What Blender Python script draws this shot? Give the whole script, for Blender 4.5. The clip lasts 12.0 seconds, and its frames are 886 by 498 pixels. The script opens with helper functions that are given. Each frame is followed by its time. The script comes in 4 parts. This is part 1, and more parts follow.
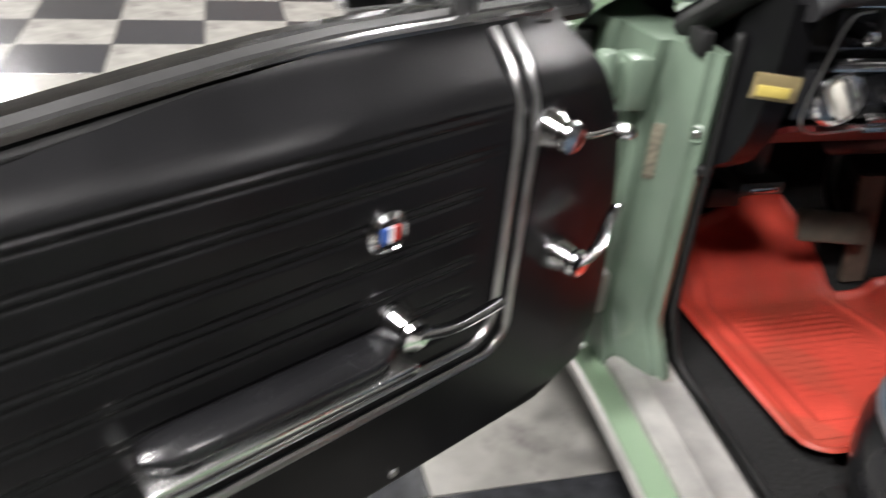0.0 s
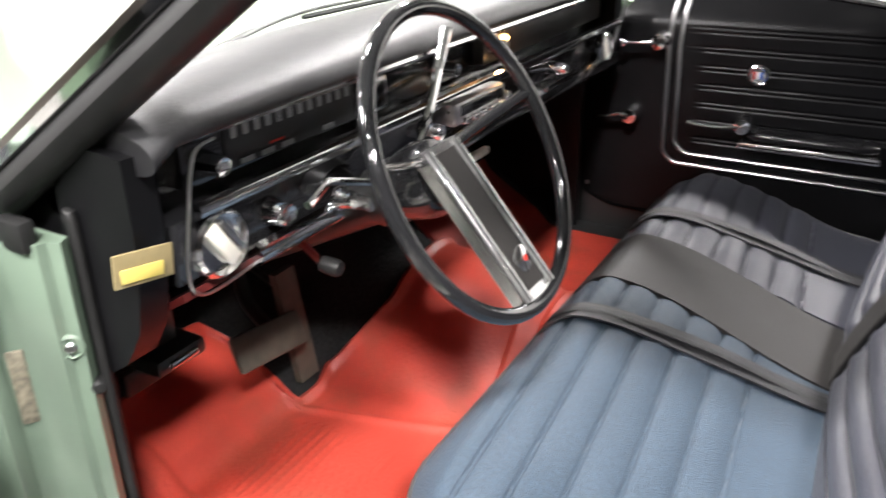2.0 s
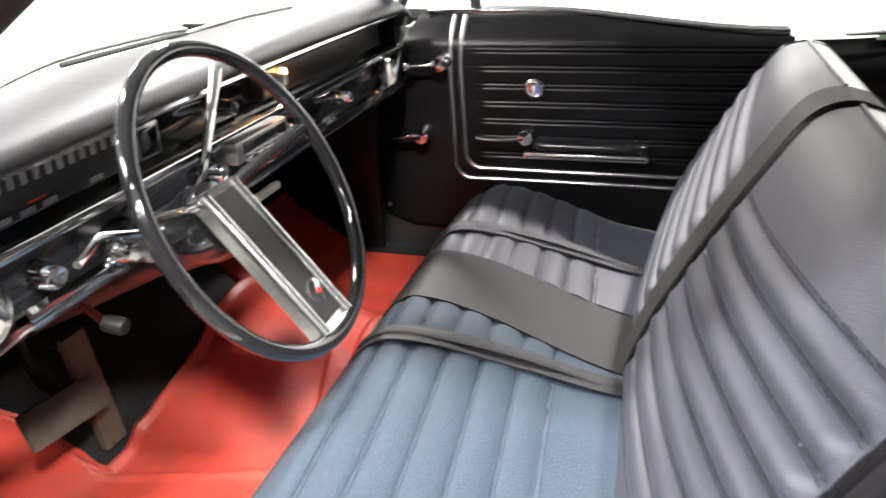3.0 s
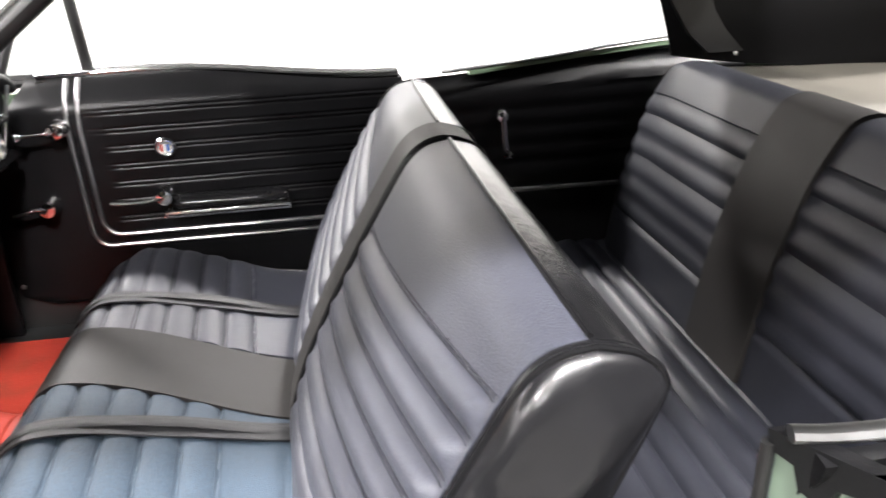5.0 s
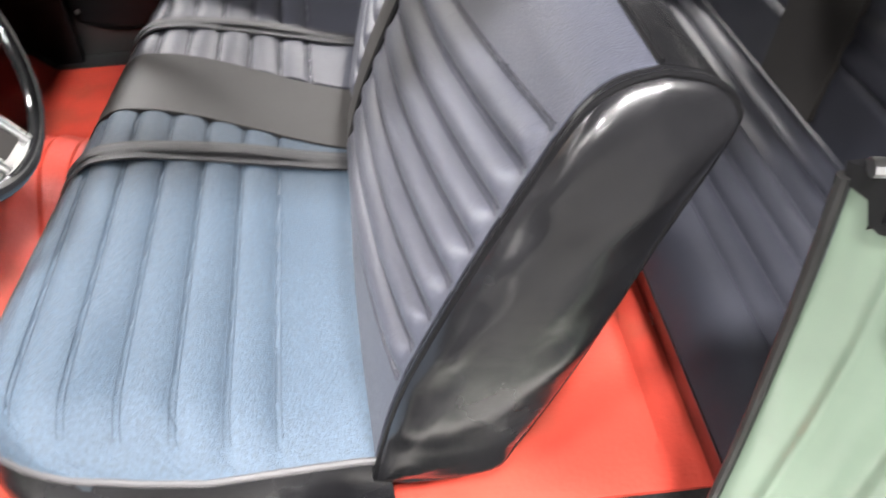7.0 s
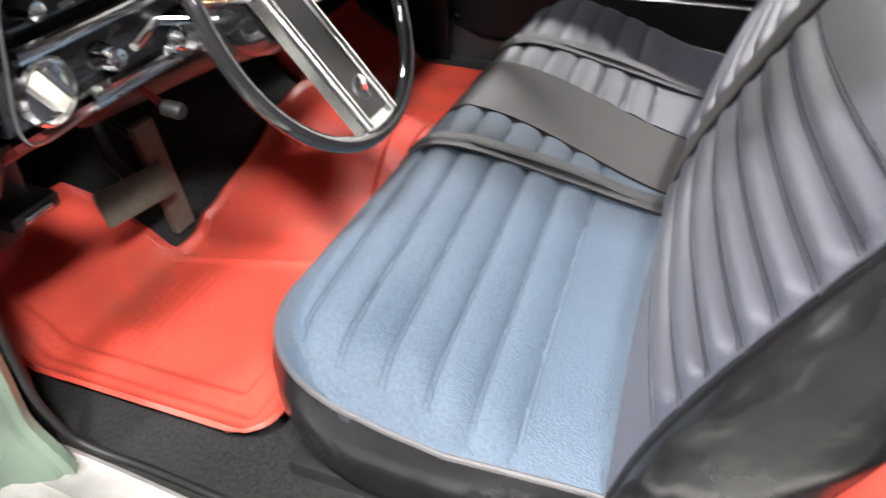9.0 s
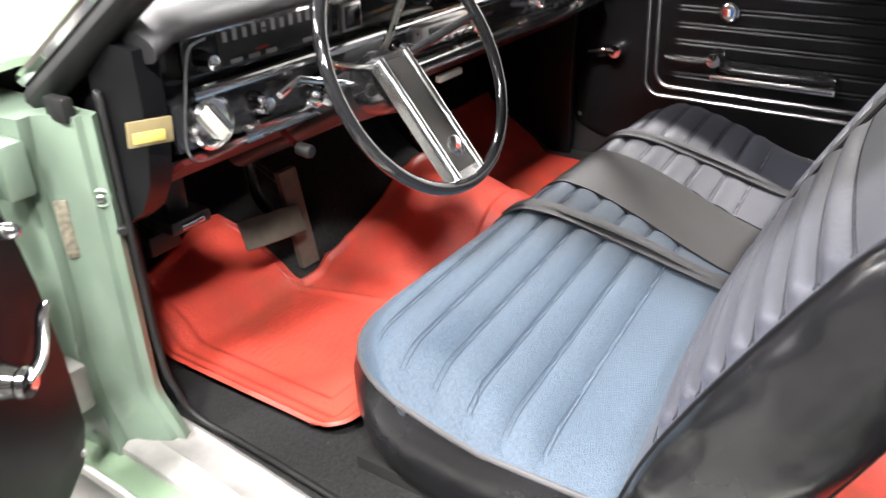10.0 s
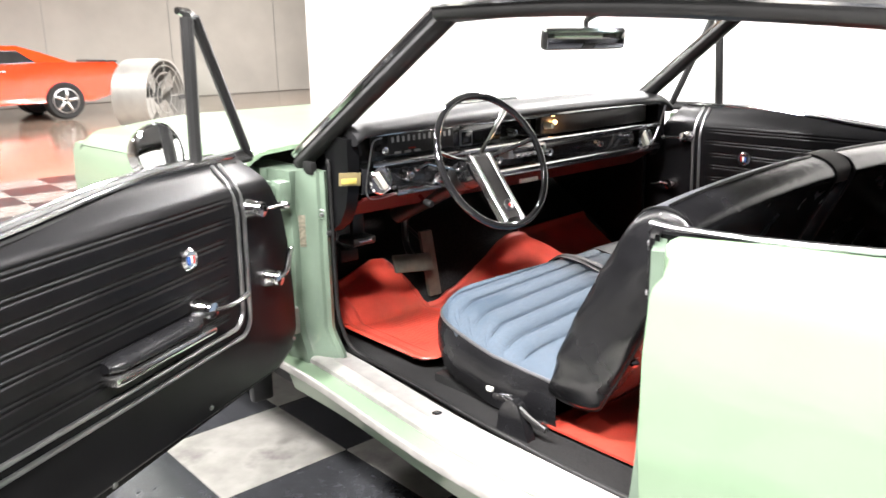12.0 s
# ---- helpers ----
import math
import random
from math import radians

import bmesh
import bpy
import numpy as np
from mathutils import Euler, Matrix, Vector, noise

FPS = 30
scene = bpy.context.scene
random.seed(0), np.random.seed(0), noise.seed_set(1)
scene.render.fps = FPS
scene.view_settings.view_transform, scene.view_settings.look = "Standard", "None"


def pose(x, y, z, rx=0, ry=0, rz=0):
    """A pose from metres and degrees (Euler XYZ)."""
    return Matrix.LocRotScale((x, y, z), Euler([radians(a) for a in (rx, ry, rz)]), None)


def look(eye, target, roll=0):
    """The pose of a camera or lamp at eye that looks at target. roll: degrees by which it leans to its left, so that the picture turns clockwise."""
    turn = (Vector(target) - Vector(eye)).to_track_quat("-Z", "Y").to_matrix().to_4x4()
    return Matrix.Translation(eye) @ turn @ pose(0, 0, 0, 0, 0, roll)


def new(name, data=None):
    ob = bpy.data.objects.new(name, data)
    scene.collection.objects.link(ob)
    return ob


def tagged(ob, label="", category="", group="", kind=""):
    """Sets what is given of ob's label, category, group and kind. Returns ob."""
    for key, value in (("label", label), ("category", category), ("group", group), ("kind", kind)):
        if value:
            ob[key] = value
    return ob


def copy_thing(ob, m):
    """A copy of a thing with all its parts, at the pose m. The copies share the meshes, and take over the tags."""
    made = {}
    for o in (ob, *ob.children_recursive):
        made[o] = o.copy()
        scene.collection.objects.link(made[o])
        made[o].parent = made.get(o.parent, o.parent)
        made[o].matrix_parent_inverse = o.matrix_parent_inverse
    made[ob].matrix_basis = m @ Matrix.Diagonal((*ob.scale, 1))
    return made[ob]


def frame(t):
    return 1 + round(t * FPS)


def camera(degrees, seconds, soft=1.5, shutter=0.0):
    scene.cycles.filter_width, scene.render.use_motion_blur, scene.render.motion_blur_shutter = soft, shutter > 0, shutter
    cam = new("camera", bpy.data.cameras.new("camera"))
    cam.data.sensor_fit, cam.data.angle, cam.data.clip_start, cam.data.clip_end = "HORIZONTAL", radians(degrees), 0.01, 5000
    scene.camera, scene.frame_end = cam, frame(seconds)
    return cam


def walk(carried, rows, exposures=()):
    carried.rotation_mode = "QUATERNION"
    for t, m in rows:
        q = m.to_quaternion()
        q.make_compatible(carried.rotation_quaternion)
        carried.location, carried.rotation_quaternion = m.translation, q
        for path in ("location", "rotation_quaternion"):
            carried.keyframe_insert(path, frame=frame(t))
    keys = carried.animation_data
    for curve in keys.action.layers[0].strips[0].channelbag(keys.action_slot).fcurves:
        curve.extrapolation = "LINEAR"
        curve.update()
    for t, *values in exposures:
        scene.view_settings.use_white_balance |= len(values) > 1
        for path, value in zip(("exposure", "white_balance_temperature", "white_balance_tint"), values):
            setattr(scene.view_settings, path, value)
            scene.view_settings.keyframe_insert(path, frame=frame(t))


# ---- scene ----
cam = camera(57.5, 12.0, shutter=0.5)
PATH = [
    (0, (-1.365, -0.853, 1.202), (-0.87, 0.8, 0.192), 5.0),
    (0.5, (-1.284, -0.727, 1.199), (-0.381, 0.794, 0.265), 4.1),
    (1, (-1.202, -0.672, 1.207), (-0.001, 0.669, 0.336), 0.4),
    (1.5, (-1.168, -0.605, 1.212), (0.259, 0.515, 0.37), -0.2),
    (2, (-1.151, -0.6, 1.22), (0.426, 0.309, 0.392), -1.0),
    (2.5, (-1.145, -0.623, 1.226), (0.546, 0.076, 0.418), -1.8),
    (3, (-1.136, -0.641, 1.227), (0.627, -0.116, 0.442), -2.5),
    (3.5, (-1.136, -0.663, 1.229), (0.68, -0.32, 0.466), -2.8),
    (3.7, (-1.136, -0.671, 1.233), (0.696, -0.406, 0.474), -2.9),
    (5.3, (-1.157, -0.712, 1.252), (0.66, -1.05, 0.487), -3.0),
    (5.5, (-1.157, -0.715, 1.25), (0.631, -1.099, 0.439), -3.1),
    (6, (-1.153, -0.718, 1.242), (0.545, -1.099, 0.257), -3.7),
    (6.5, (-1.145, -0.716, 1.233), (0.474, -0.945, 0.08), -4.2),
    (7, (-1.136, -0.711, 1.228), (0.407, -0.743, -0.044), -5.0),
    (9, (-1.163, -0.698, 1.215), (0.339, -0.049, 0.063), -2.4),
    (9.5, (-1.203, -0.764, 1.221), (0.281, 0.088, 0.186), -1.7),
    (10, (-1.295, -0.88, 1.223), (0.163, 0.138, 0.308), -1.7),
    (10.5, (-1.452, -1.047, 1.228), (-0.023, 0.109, 0.44), -1.2),
    (11, (-1.595, -1.233, 1.24), (-0.206, 0.025, 0.543), -1.0),
    (11.5, (-1.736, -1.453, 1.252), (-0.399, -0.093, 0.65), -0.7),
    (12, (-1.885, -1.731, 1.253), (-0.61, -0.277, 0.74), -1.0),
]
walk(cam, [(t, look(eye, target, roll)) for t, eye, target, roll in PATH], [(0, -1.0), (1.2, -0.6), (2.5, -0.05), (4, 0.15), (6.5, 0.22), (8, 0.12), (9.2, 0.1), (10.5, 0.28), (11.3, 0.26), (12, 0.05)])

# ---- world and lights ----
world = bpy.data.worlds.new("hall_world")
scene.world = world
world.use_nodes = True
world.node_tree.nodes["Background"].inputs[0].default_value = (1.0, 0.97, 0.92, 1)
world.node_tree.nodes["Background"].inputs[1].default_value = 0.04
CEILING = 4.6
LAMPS = [(-2.7, -2.4), (-2.7, -0.8), (-3.1, 1.4), (-3.1, 4.2), (-1.5, 7.5), (-6.0, 0.5), (0.2, 2.6), (0.3, -3.2), (3.4, -2.4), (3.4, 1.2), (3.4, 5.0), (3.0, 9.5), (7.5, 12.0), (-4.5, 11.5)]
LAMP_POWER = 400


# ---- materials ----
def mat(name, color, rough=0.5, metal=0.0, vary=0.12, scale=6.0, bump=0.0, bump_scale=300.0, coat=0.0, sheen=0.0, spec=0.5, dirt=None):
    m = bpy.data.materials.new(name)
    m.use_nodes = True
    nt = m.node_tree
    b = nt.nodes["Principled BSDF"]
    tc = nt.nodes.new("ShaderNodeTexCoord")
    n1 = nt.nodes.new("ShaderNodeTexNoise")
    n1.inputs["Scale"].default_value, n1.inputs["Detail"].default_value = scale, 8
    nt.links.new(tc.outputs["Object"], n1.inputs["Vector"])
    ramp = nt.nodes.new("ShaderNodeValToRGB")
    lo = tuple(c * (1 - vary) for c in color)
    hi = tuple(min(1, c * (1 + vary)) for c in color)
    ramp.color_ramp.elements[0].position, ramp.color_ramp.elements[1].position = 0.3, 0.7
    ramp.color_ramp.elements[0].color, ramp.color_ramp.elements[1].color = (*lo, 1), (*hi, 1)
    nt.links.new(n1.outputs["Fac"], ramp.inputs["Fac"])
    out = ramp.outputs["Color"]
    if dirt:
        n3 = nt.nodes.new("ShaderNodeTexNoise")
        n3.inputs["Scale"].default_value, n3.inputs["Detail"].default_value = dirt[1], 10
        nt.links.new(tc.outputs["Object"], n3.inputs["Vector"])
        r3 = nt.nodes.new("ShaderNodeValToRGB")
        r3.color_ramp.elements[0].position, r3.color_ramp.elements[1].position = dirt[2], dirt[2] + 0.12
        nt.links.new(n3.outputs["Fac"], r3.inputs["Fac"])
        mx = nt.nodes.new("ShaderNodeMix")
        mx.data_type = "RGBA"
        nt.links.new(r3.outputs["Color"], mx.inputs["Factor"])
        nt.links.new(out, mx.inputs["A"])
        mx.inputs["B"].default_value = (*dirt[0], 1)
        out = mx.outputs["Result"]
    nt.links.new(out, b.inputs["Base Color"])
    mr = nt.nodes.new("ShaderNodeMapRange")
    mr.inputs["To Min"].default_value, mr.inputs["To Max"].default_value = max(0.02, rough * 0.8), min(1, rough * 1.2)
    nt.links.new(n1.outputs["Fac"], mr.inputs["Value"])
    nt.links.new(mr.outputs["Result"], b.inputs["Roughness"])
    b.inputs["Metallic"].default_value = metal
    b.inputs["Specular IOR Level"].default_value = spec
    b.inputs["Coat Weight"].default_value = coat
    b.inputs["Coat Roughness"].default_value = 0.04
    b.inputs["Sheen Weight"].default_value = sheen
    b.inputs["Sheen Roughness"].default_value = 0.4
    if bump:
        n2 = nt.nodes.new("ShaderNodeTexNoise")
        n2.inputs["Scale"].default_value, n2.inputs["Detail"].default_value = bump_scale, 4
        nt.links.new(tc.outputs["Object"], n2.inputs["Vector"])
        bp = nt.nodes.new("ShaderNodeBump")
        bp.inputs["Strength"].default_value, bp.inputs["Distance"].default_value = bump, 0.002
        nt.links.new(n2.outputs["Fac"], bp.inputs["Height"])
        nt.links.new(bp.outputs["Normal"], b.inputs["Normal"])
    return m


def glow(name, color, strength):
    m = bpy.data.materials.new(name)
    m.use_nodes = True
    b = m.node_tree.nodes["Principled BSDF"]
    b.inputs["Emission Color"].default_value, b.inputs["Emission Strength"].default_value = (*color, 1), strength
    return m


def glass_mat(name, tint=(0.95, 0.98, 0.96)):
    m = bpy.data.materials.new(name)
    m.use_nodes = True
    nt = m.node_tree
    nt.nodes.remove(nt.nodes["Principled BSDF"])
    tr, gl, mx = (nt.nodes.new("ShaderNode" + k) for k in ("BsdfTransparent", "BsdfGlossy", "MixShader"))
    tr.inputs[0].default_value = (*tint, 1)
    gl.inputs["Roughness"].default_value = 0.02
    mx.inputs[0].default_value = 0.06
    nt.links.new(tr.outputs[0], mx.inputs[1])
    nt.links.new(gl.outputs[0], mx.inputs[2])
    nt.links.new(mx.outputs[0], nt.nodes["Material Output"].inputs[0])
    return m


VINYL = mat("black_vinyl", (0.005, 0.005, 0.0055), 0.30, vary=0.2, scale=9, bump=0.12, bump_scale=420, spec=0.16)
VINYL_SOFT = mat("black_seat_vinyl", (0.007, 0.007, 0.0078), 0.26, vary=0.3, scale=12, bump=0.4, bump_scale=34, spec=0.45)
PAD = mat("dash_pad_vinyl", (0.012, 0.012, 0.013), 0.46, vary=0.2, scale=7, bump=0.3, bump_scale=380)
BLACK = mat("black_paint", (0.015, 0.015, 0.015), 0.3, vary=0.2)
RUBBER = mat("black_rubber", (0.009, 0.009, 0.009), 0.5, vary=0.3, scale=20, spec=0.3)
GLOSS = mat("black_gloss_plastic", (0.012, 0.012, 0.013), 0.12, vary=0.1, coat=0.6)
CARPET = mat("black_carpet", (0.013, 0.0128, 0.0128), 0.95, vary=0.6, scale=160, bump=1.0, bump_scale=420, spec=0.2, dirt=((0.10, 0.09, 0.075), 110, 0.73))
BLUE = mat("blue_cloth", (0.036, 0.057, 0.083), 0.58, vary=0.28, scale=190, bump=1.0, bump_scale=430, sheen=0.05, spec=0.5)
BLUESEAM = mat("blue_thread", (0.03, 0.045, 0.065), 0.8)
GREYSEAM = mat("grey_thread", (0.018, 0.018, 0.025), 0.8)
GREYCLOTH = mat("charcoal_cloth", (0.033, 0.035, 0.047), 0.42, vary=0.25, scale=160, bump=0.45, bump_scale=430, sheen=0.03, spec=0.7)
REARVINYL = mat("black_pleated_vinyl", (0.017, 0.018, 0.024), 0.45, vary=0.15, scale=14, bump=0.3, bump_scale=500, spec=0.4)
BAND = mat("grey_vinyl_band", (0.018, 0.0165, 0.0155), 0.58, spec=0.35, vary=0.1, scale=9, bump=0.2, bump_scale=400)
WEBBING = mat("belt_webbing", (0.03, 0.03, 0.032), 0.5, vary=0.2, scale=60, bump=0.4, bump_scale=1200)
PIPE = mat("grey_piping", (0.06, 0.058, 0.06), 0.4, vary=0.1)
RED = mat("red_rubber", (0.38, 0.042, 0.027), 0.46, vary=0.2, scale=9, bump=0.4, bump_scale=150, dirt=((0.31, 0.047, 0.029), 8, 0.52))
REDPAINT = mat("dark_red_paint", (0.08, 0.009, 0.008), 0.45, vary=0.2, scale=8)
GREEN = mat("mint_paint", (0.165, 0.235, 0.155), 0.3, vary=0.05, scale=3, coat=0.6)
# the body's mint darkened: shade of the door opening put into the colour
GREEN_SHADED = mat("mint_paint_shaded", (0.112, 0.152, 0.114), 0.36, vary=0.16, scale=7, coat=0.25, dirt=((0.17, 0.205, 0.15), 12, 0.64))
CHROME = mat("chrome", (0.78, 0.78, 0.79), 0.09, metal=1.0, vary=0.05, scale=15)
SATIN = mat("satin_chrome", (0.8, 0.8, 0.8), 0.22, metal=1.0, vary=0.05, scale=20)
STEEL = mat("brushed_metal", (0.42, 0.42, 0.42), 0.3, metal=1.0, vary=0.15, scale=25)
ALU = mat("scuffed_aluminium", (0.40, 0.39, 0.37), 0.45, metal=0.5, vary=0.18, scale=18, bump=0.3, bump_scale=90, dirt=((0.28, 0.26, 0.22), 16, 0.64))
RUST = mat("rust", (0.32, 0.16, 0.04), 0.9, vary=0.4, scale=60)
WHITE = mat("white_paint", (0.78, 0.77, 0.74), 0.5, vary=0.04)
CREAM = mat("cream_plastic", (0.65, 0.63, 0.56), 0.35, vary=0.06)
YELLOW = mat("yellow_label", (0.5, 0.4, 0.1), 0.45, vary=0.1, scale=40)
PLATE = mat("worn_plate", (0.15, 0.135, 0.10), 0.5, vary=0.5, scale=120)
DARKGOLD = mat("brown_label", (0.2, 0.16, 0.08), 0.4, vary=0.2, scale=40)
EMRED = mat("emblem_red", (0.5, 0.04, 0.03), 0.2, coat=0.8)
EMBLUE = mat("emblem_blue", (0.05, 0.12, 0.4), 0.2, coat=0.8)
EMWHITE = mat("emblem_white", (0.75, 0.75, 0.75), 0.2, coat=0.8)
GLOVE = mat("satin_black_panel", (0.022, 0.020, 0.018), 0.34, vary=0.15, scale=12, spec=0.6)
PEDAL = mat("worn_pedal_rubber", (0.07, 0.065, 0.05), 0.7, vary=0.3, scale=30)
SHELF = mat("parcel_shelf_board", (0.085, 0.078, 0.064), 0.6, vary=0.2, scale=60, bump=0.4, bump_scale=500)
CONCRETE = mat("concrete_wall", (0.50, 0.47, 0.42), 0.75, vary=0.1, scale=1.2, bump=0.2, bump_scale=30)
CEILGREY = mat("grey_ceiling_deck", (0.17, 0.17, 0.165), 0.7, vary=0.2, scale=2)
WALLWHITE = mat("white_wall", (0.82, 0.81, 0.79), 0.6, vary=0.03, scale=1)
# for walls out of view, dark so the black vinyl reflects less
WALLDARK = mat("dark_grey_wall", (0.10, 0.10, 0.10), 0.7, vary=0.06, scale=1)
TILE_DARK = mat("dark_vinyl_tile", (0.026, 0.027, 0.030), 0.2, vary=0.3, scale=30, dirt=((0.40, 0.39, 0.36), 110, 0.70))
TILE_LIGHT = mat("light_vinyl_tile", (0.20, 0.195, 0.18), 0.2, vary=0.22, scale=9, dirt=((0.11, 0.105, 0.1), 5, 0.56))
FLOORBROWN = mat("polished_brown_concrete", (0.22, 0.17, 0.13), 0.14, vary=0.25, scale=1.2)
ORANGE = mat("orange_car_paint", (0.75, 0.055, 0.006), 0.22, vary=0.04, coat=0.8)
TYRE = mat("tyre_rubber", (0.015, 0.015, 0.015), 0.7)
GALV = mat("galvanised_steel", (0.36, 0.35, 0.325), 0.4, metal=0.5, vary=0.12, scale=5)
GLASS = glass_mat("window_glass")
MIRROR = mat("mirror_glass", (0.85, 0.86, 0.86), 0.02, metal=1.0, vary=0.01)
# emission for the warm reflection by the glove box
AMBERGLOW = glow("amber_glow", (1.0, 0.5, 0.18), 14.0)
LAMPGLOW = glow("lamp_glow", (1.0, 0.965, 0.955), 25.0)


# ---- mesh helpers ----
def part(name, bm, material, parent=None, label="", smooth=40):
    me = bpy.data.meshes.new(name)
    bmesh.ops.recalc_face_normals(bm, faces=bm.faces[:])
    bm.to_mesh(me)
    bm.free()
    for m in material if isinstance(material, (list, tuple)) else [material]:
        me.materials.append(m)
    if smooth:
        me.shade_smooth()
        me.set_sharp_from_angle(angle=radians(smooth))
    ob = new(name, me)
    if parent:
        ob.parent = parent
    if label:
        ob["label"] = label
    return ob


def thing(name, label, category, group="", kind=""):
    return tagged(new(name), label, category, group, kind)


def box(x0, x1, y0, y1, z0, z1, bevel=0.0, bm=None, seg=2):
    bm = bm or bmesh.new()
    r = bmesh.ops.create_cube(bm, size=1, matrix=Matrix.LocRotScale(((x0 + x1) / 2, (y0 + y1) / 2, (z0 + z1) / 2), None, (abs(x1 - x0), abs(y1 - y0), abs(z1 - z0))))
    if bevel:
        edges = {e for v in r["verts"] for e in v.link_edges}
        bmesh.ops.bevel(bm, geom=list(edges), offset=bevel, segments=seg, affect="EDGES", profile=0.5)
    return bm


def loft(rings, closed=True, caps=True, bm=None):
    """Faces between rings of equally many points."""
    bm = bm or bmesh.new()
    vs = [[bm.verts.new(p) for p in ring] for ring in rings]
    n = len(vs[0])
    for a, b in zip(vs, vs[1:]):
        for i in range(n if closed else n - 1):
            k = (i + 1) % n
            bm.faces.new((a[i], a[k], b[k], b[i]))
    if caps and closed:
        bm.faces.new(vs[0])
        bm.faces.new(vs[-1])
    return bm


def prism(points, place, d0, d1, bevel=0.0):
    """An outline of 2D points, carried by place(a, b, d) from depth d0 to d1."""
    bm = loft([[place(a, b, d) for a, b in points] for d in (d0, d1)])
    if bevel:
        bmesh.ops.bevel(bm, geom=[e for e in bm.edges if len(e.link_faces) == 2 and e.calc_face_angle(0) > 0.6], offset=bevel, segments=2, affect="EDGES", profile=0.5)
    return bm


def smooth_path(points, n=6, closed=False):
    pts = [Vector(p) for p in points]
    out = []
    m = len(pts)
    for i in range(m if closed else m - 1):
        if closed:
            p0, p1, p2, p3 = pts[i - 1], pts[i], pts[(i + 1) % m], pts[(i + 2) % m]
        else:
            p0, p1, p2, p3 = pts[max(i - 1, 0)], pts[i], pts[i + 1], pts[min(i + 2, m - 1)]
        for k in range(n):
            t = k / n
            out.append(0.5 * (2 * p1 + (p2 - p0) * t + (2 * p0 - 5 * p1 + 4 * p2 - p3) * t * t + (3 * p1 - p0 - 3 * p2 + p3) * t ** 3))
    if not closed:
        out.append(pts[-1])
    return out


def tube(points, r, n=10, closed=False, flat=1.0, up=None, bm=None, taper=None):
    """A bar along points, of radius r; flat squeezes it along up."""
    pts = [Vector(p) for p in points]
    rings = []
    side = None
    for i, p in enumerate(pts):
        if closed:
            d = pts[(i + 1) % len(pts)] - pts[i - 1]
        else:
            d = pts[min(i + 1, len(pts) - 1)] - pts[max(i - 1, 0)]
        d.normalize()
        u = Vector(up) if up else (Vector((0, 0, 1)) if abs(d.z) < 0.9 else Vector((1, 0, 0)))
        a = d.cross(u).normalized() if side is None or up else (side - d * side.dot(d)).normalized()
        side = a
        b = a.cross(d).normalized()
        rr = r * (taper[0] + (taper[1] - taper[0]) * i / (len(pts) - 1)) if taper else r
        rings.append([p + a * (rr * math.cos(w)) + b * (rr * flat * math.sin(w)) for w in (2 * math.pi * k / n for k in range(n))])
    if closed:
        rings.append(rings[0])
        bm = loft(rings, caps=False, bm=bm)
        bmesh.ops.remove_doubles(bm, verts=bm.verts[:], dist=1e-6)
        return bm
    return loft(rings, bm=bm)


def lathe(profile, m=Matrix(), n=24, bm=None):
    """Rings of (radius, height) about local z, laid by the pose m."""
    rings = [[m @ Vector((max(r, 1e-4) * math.cos(2 * math.pi * k / n), max(r, 1e-4) * math.sin(2 * math.pi * k / n), h)) for k in range(n)] for r, h in profile]
    return loft(rings, bm=bm)


def sheet(f, us, vs, thick=0.0, out=(0, 0, 1), bm=None):
    """A surface f(u, v) over the steps us, vs, whose front looks towards out; thick gives it a back behind that front."""
    pts = [[Vector(f(u, v)) for v in vs] for u in us]
    n, m = len(us), len(vs)
    bm = bm or bmesh.new()
    front = [[bm.verts.new(p) for p in row] for row in pts]
    for i in range(n - 1):
        for k in range(m - 1):
            bm.faces.new((front[i][k], front[i + 1][k], front[i + 1][k + 1], front[i][k + 1]))
    if thick:
        normals, total = [], Vector()
        for i in range(n):
            row = []
            for k in range(m):
                a = pts[min(i + 1, n - 1)][k] - pts[max(i - 1, 0)][k]
                b = pts[i][min(k + 1, m - 1)] - pts[i][max(k - 1, 0)]
                row.append(a.cross(b).normalized())
                total += row[-1]
            normals.append(row)
        sign = -1 if total.dot(Vector(out)) < 0 else 1
        back = [[bm.verts.new(pts[i][k] - normals[i][k] * (sign * abs(thick))) for k in range(m)] for i in range(n)]
        for i in range(n - 1):
            for k in range(m - 1):
                bm.faces.new((back[i][k], back[i][k + 1], back[i + 1][k + 1], back[i + 1][k]))
        rim = [(i, 0) for i in range(n)] + [(n - 1, k) for k in range(1, m)] + [(i, m - 1) for i in range(n - 2, -1, -1)] + [(0, k) for k in range(m - 2, 0, -1)]
        for (i, k), (p, q) in zip(rim, rim[1:] + rim[:1]):
            bm.faces.new((front[i][k], back[i][k], back[p][q], front[p][q]))
    return bm


def steps(a, b, n):
    return [a + (b - a) * i / n for i in range(n + 1)]


def lerp_table(table, x):
    for (x0, *a), (x1, *b) in zip(table, table[1:]):
        if x <= x1 or (x1, *b) == tuple(table[-1]):
            t = min(1, max(0, (x - x0) / (x1 - x0)))
            return [p + (q - p) * t for p, q in zip(a, b)]


def aim(p, d):
    """A pose at p whose z points along d."""
    return Matrix.Translation(p) @ Vector(d).to_track_quat("Z", "Y").to_matrix().to_4x4()


def smoothstep(t):
    t = min(1, max(0, t))
    return t * t * (3 - 2 * t)
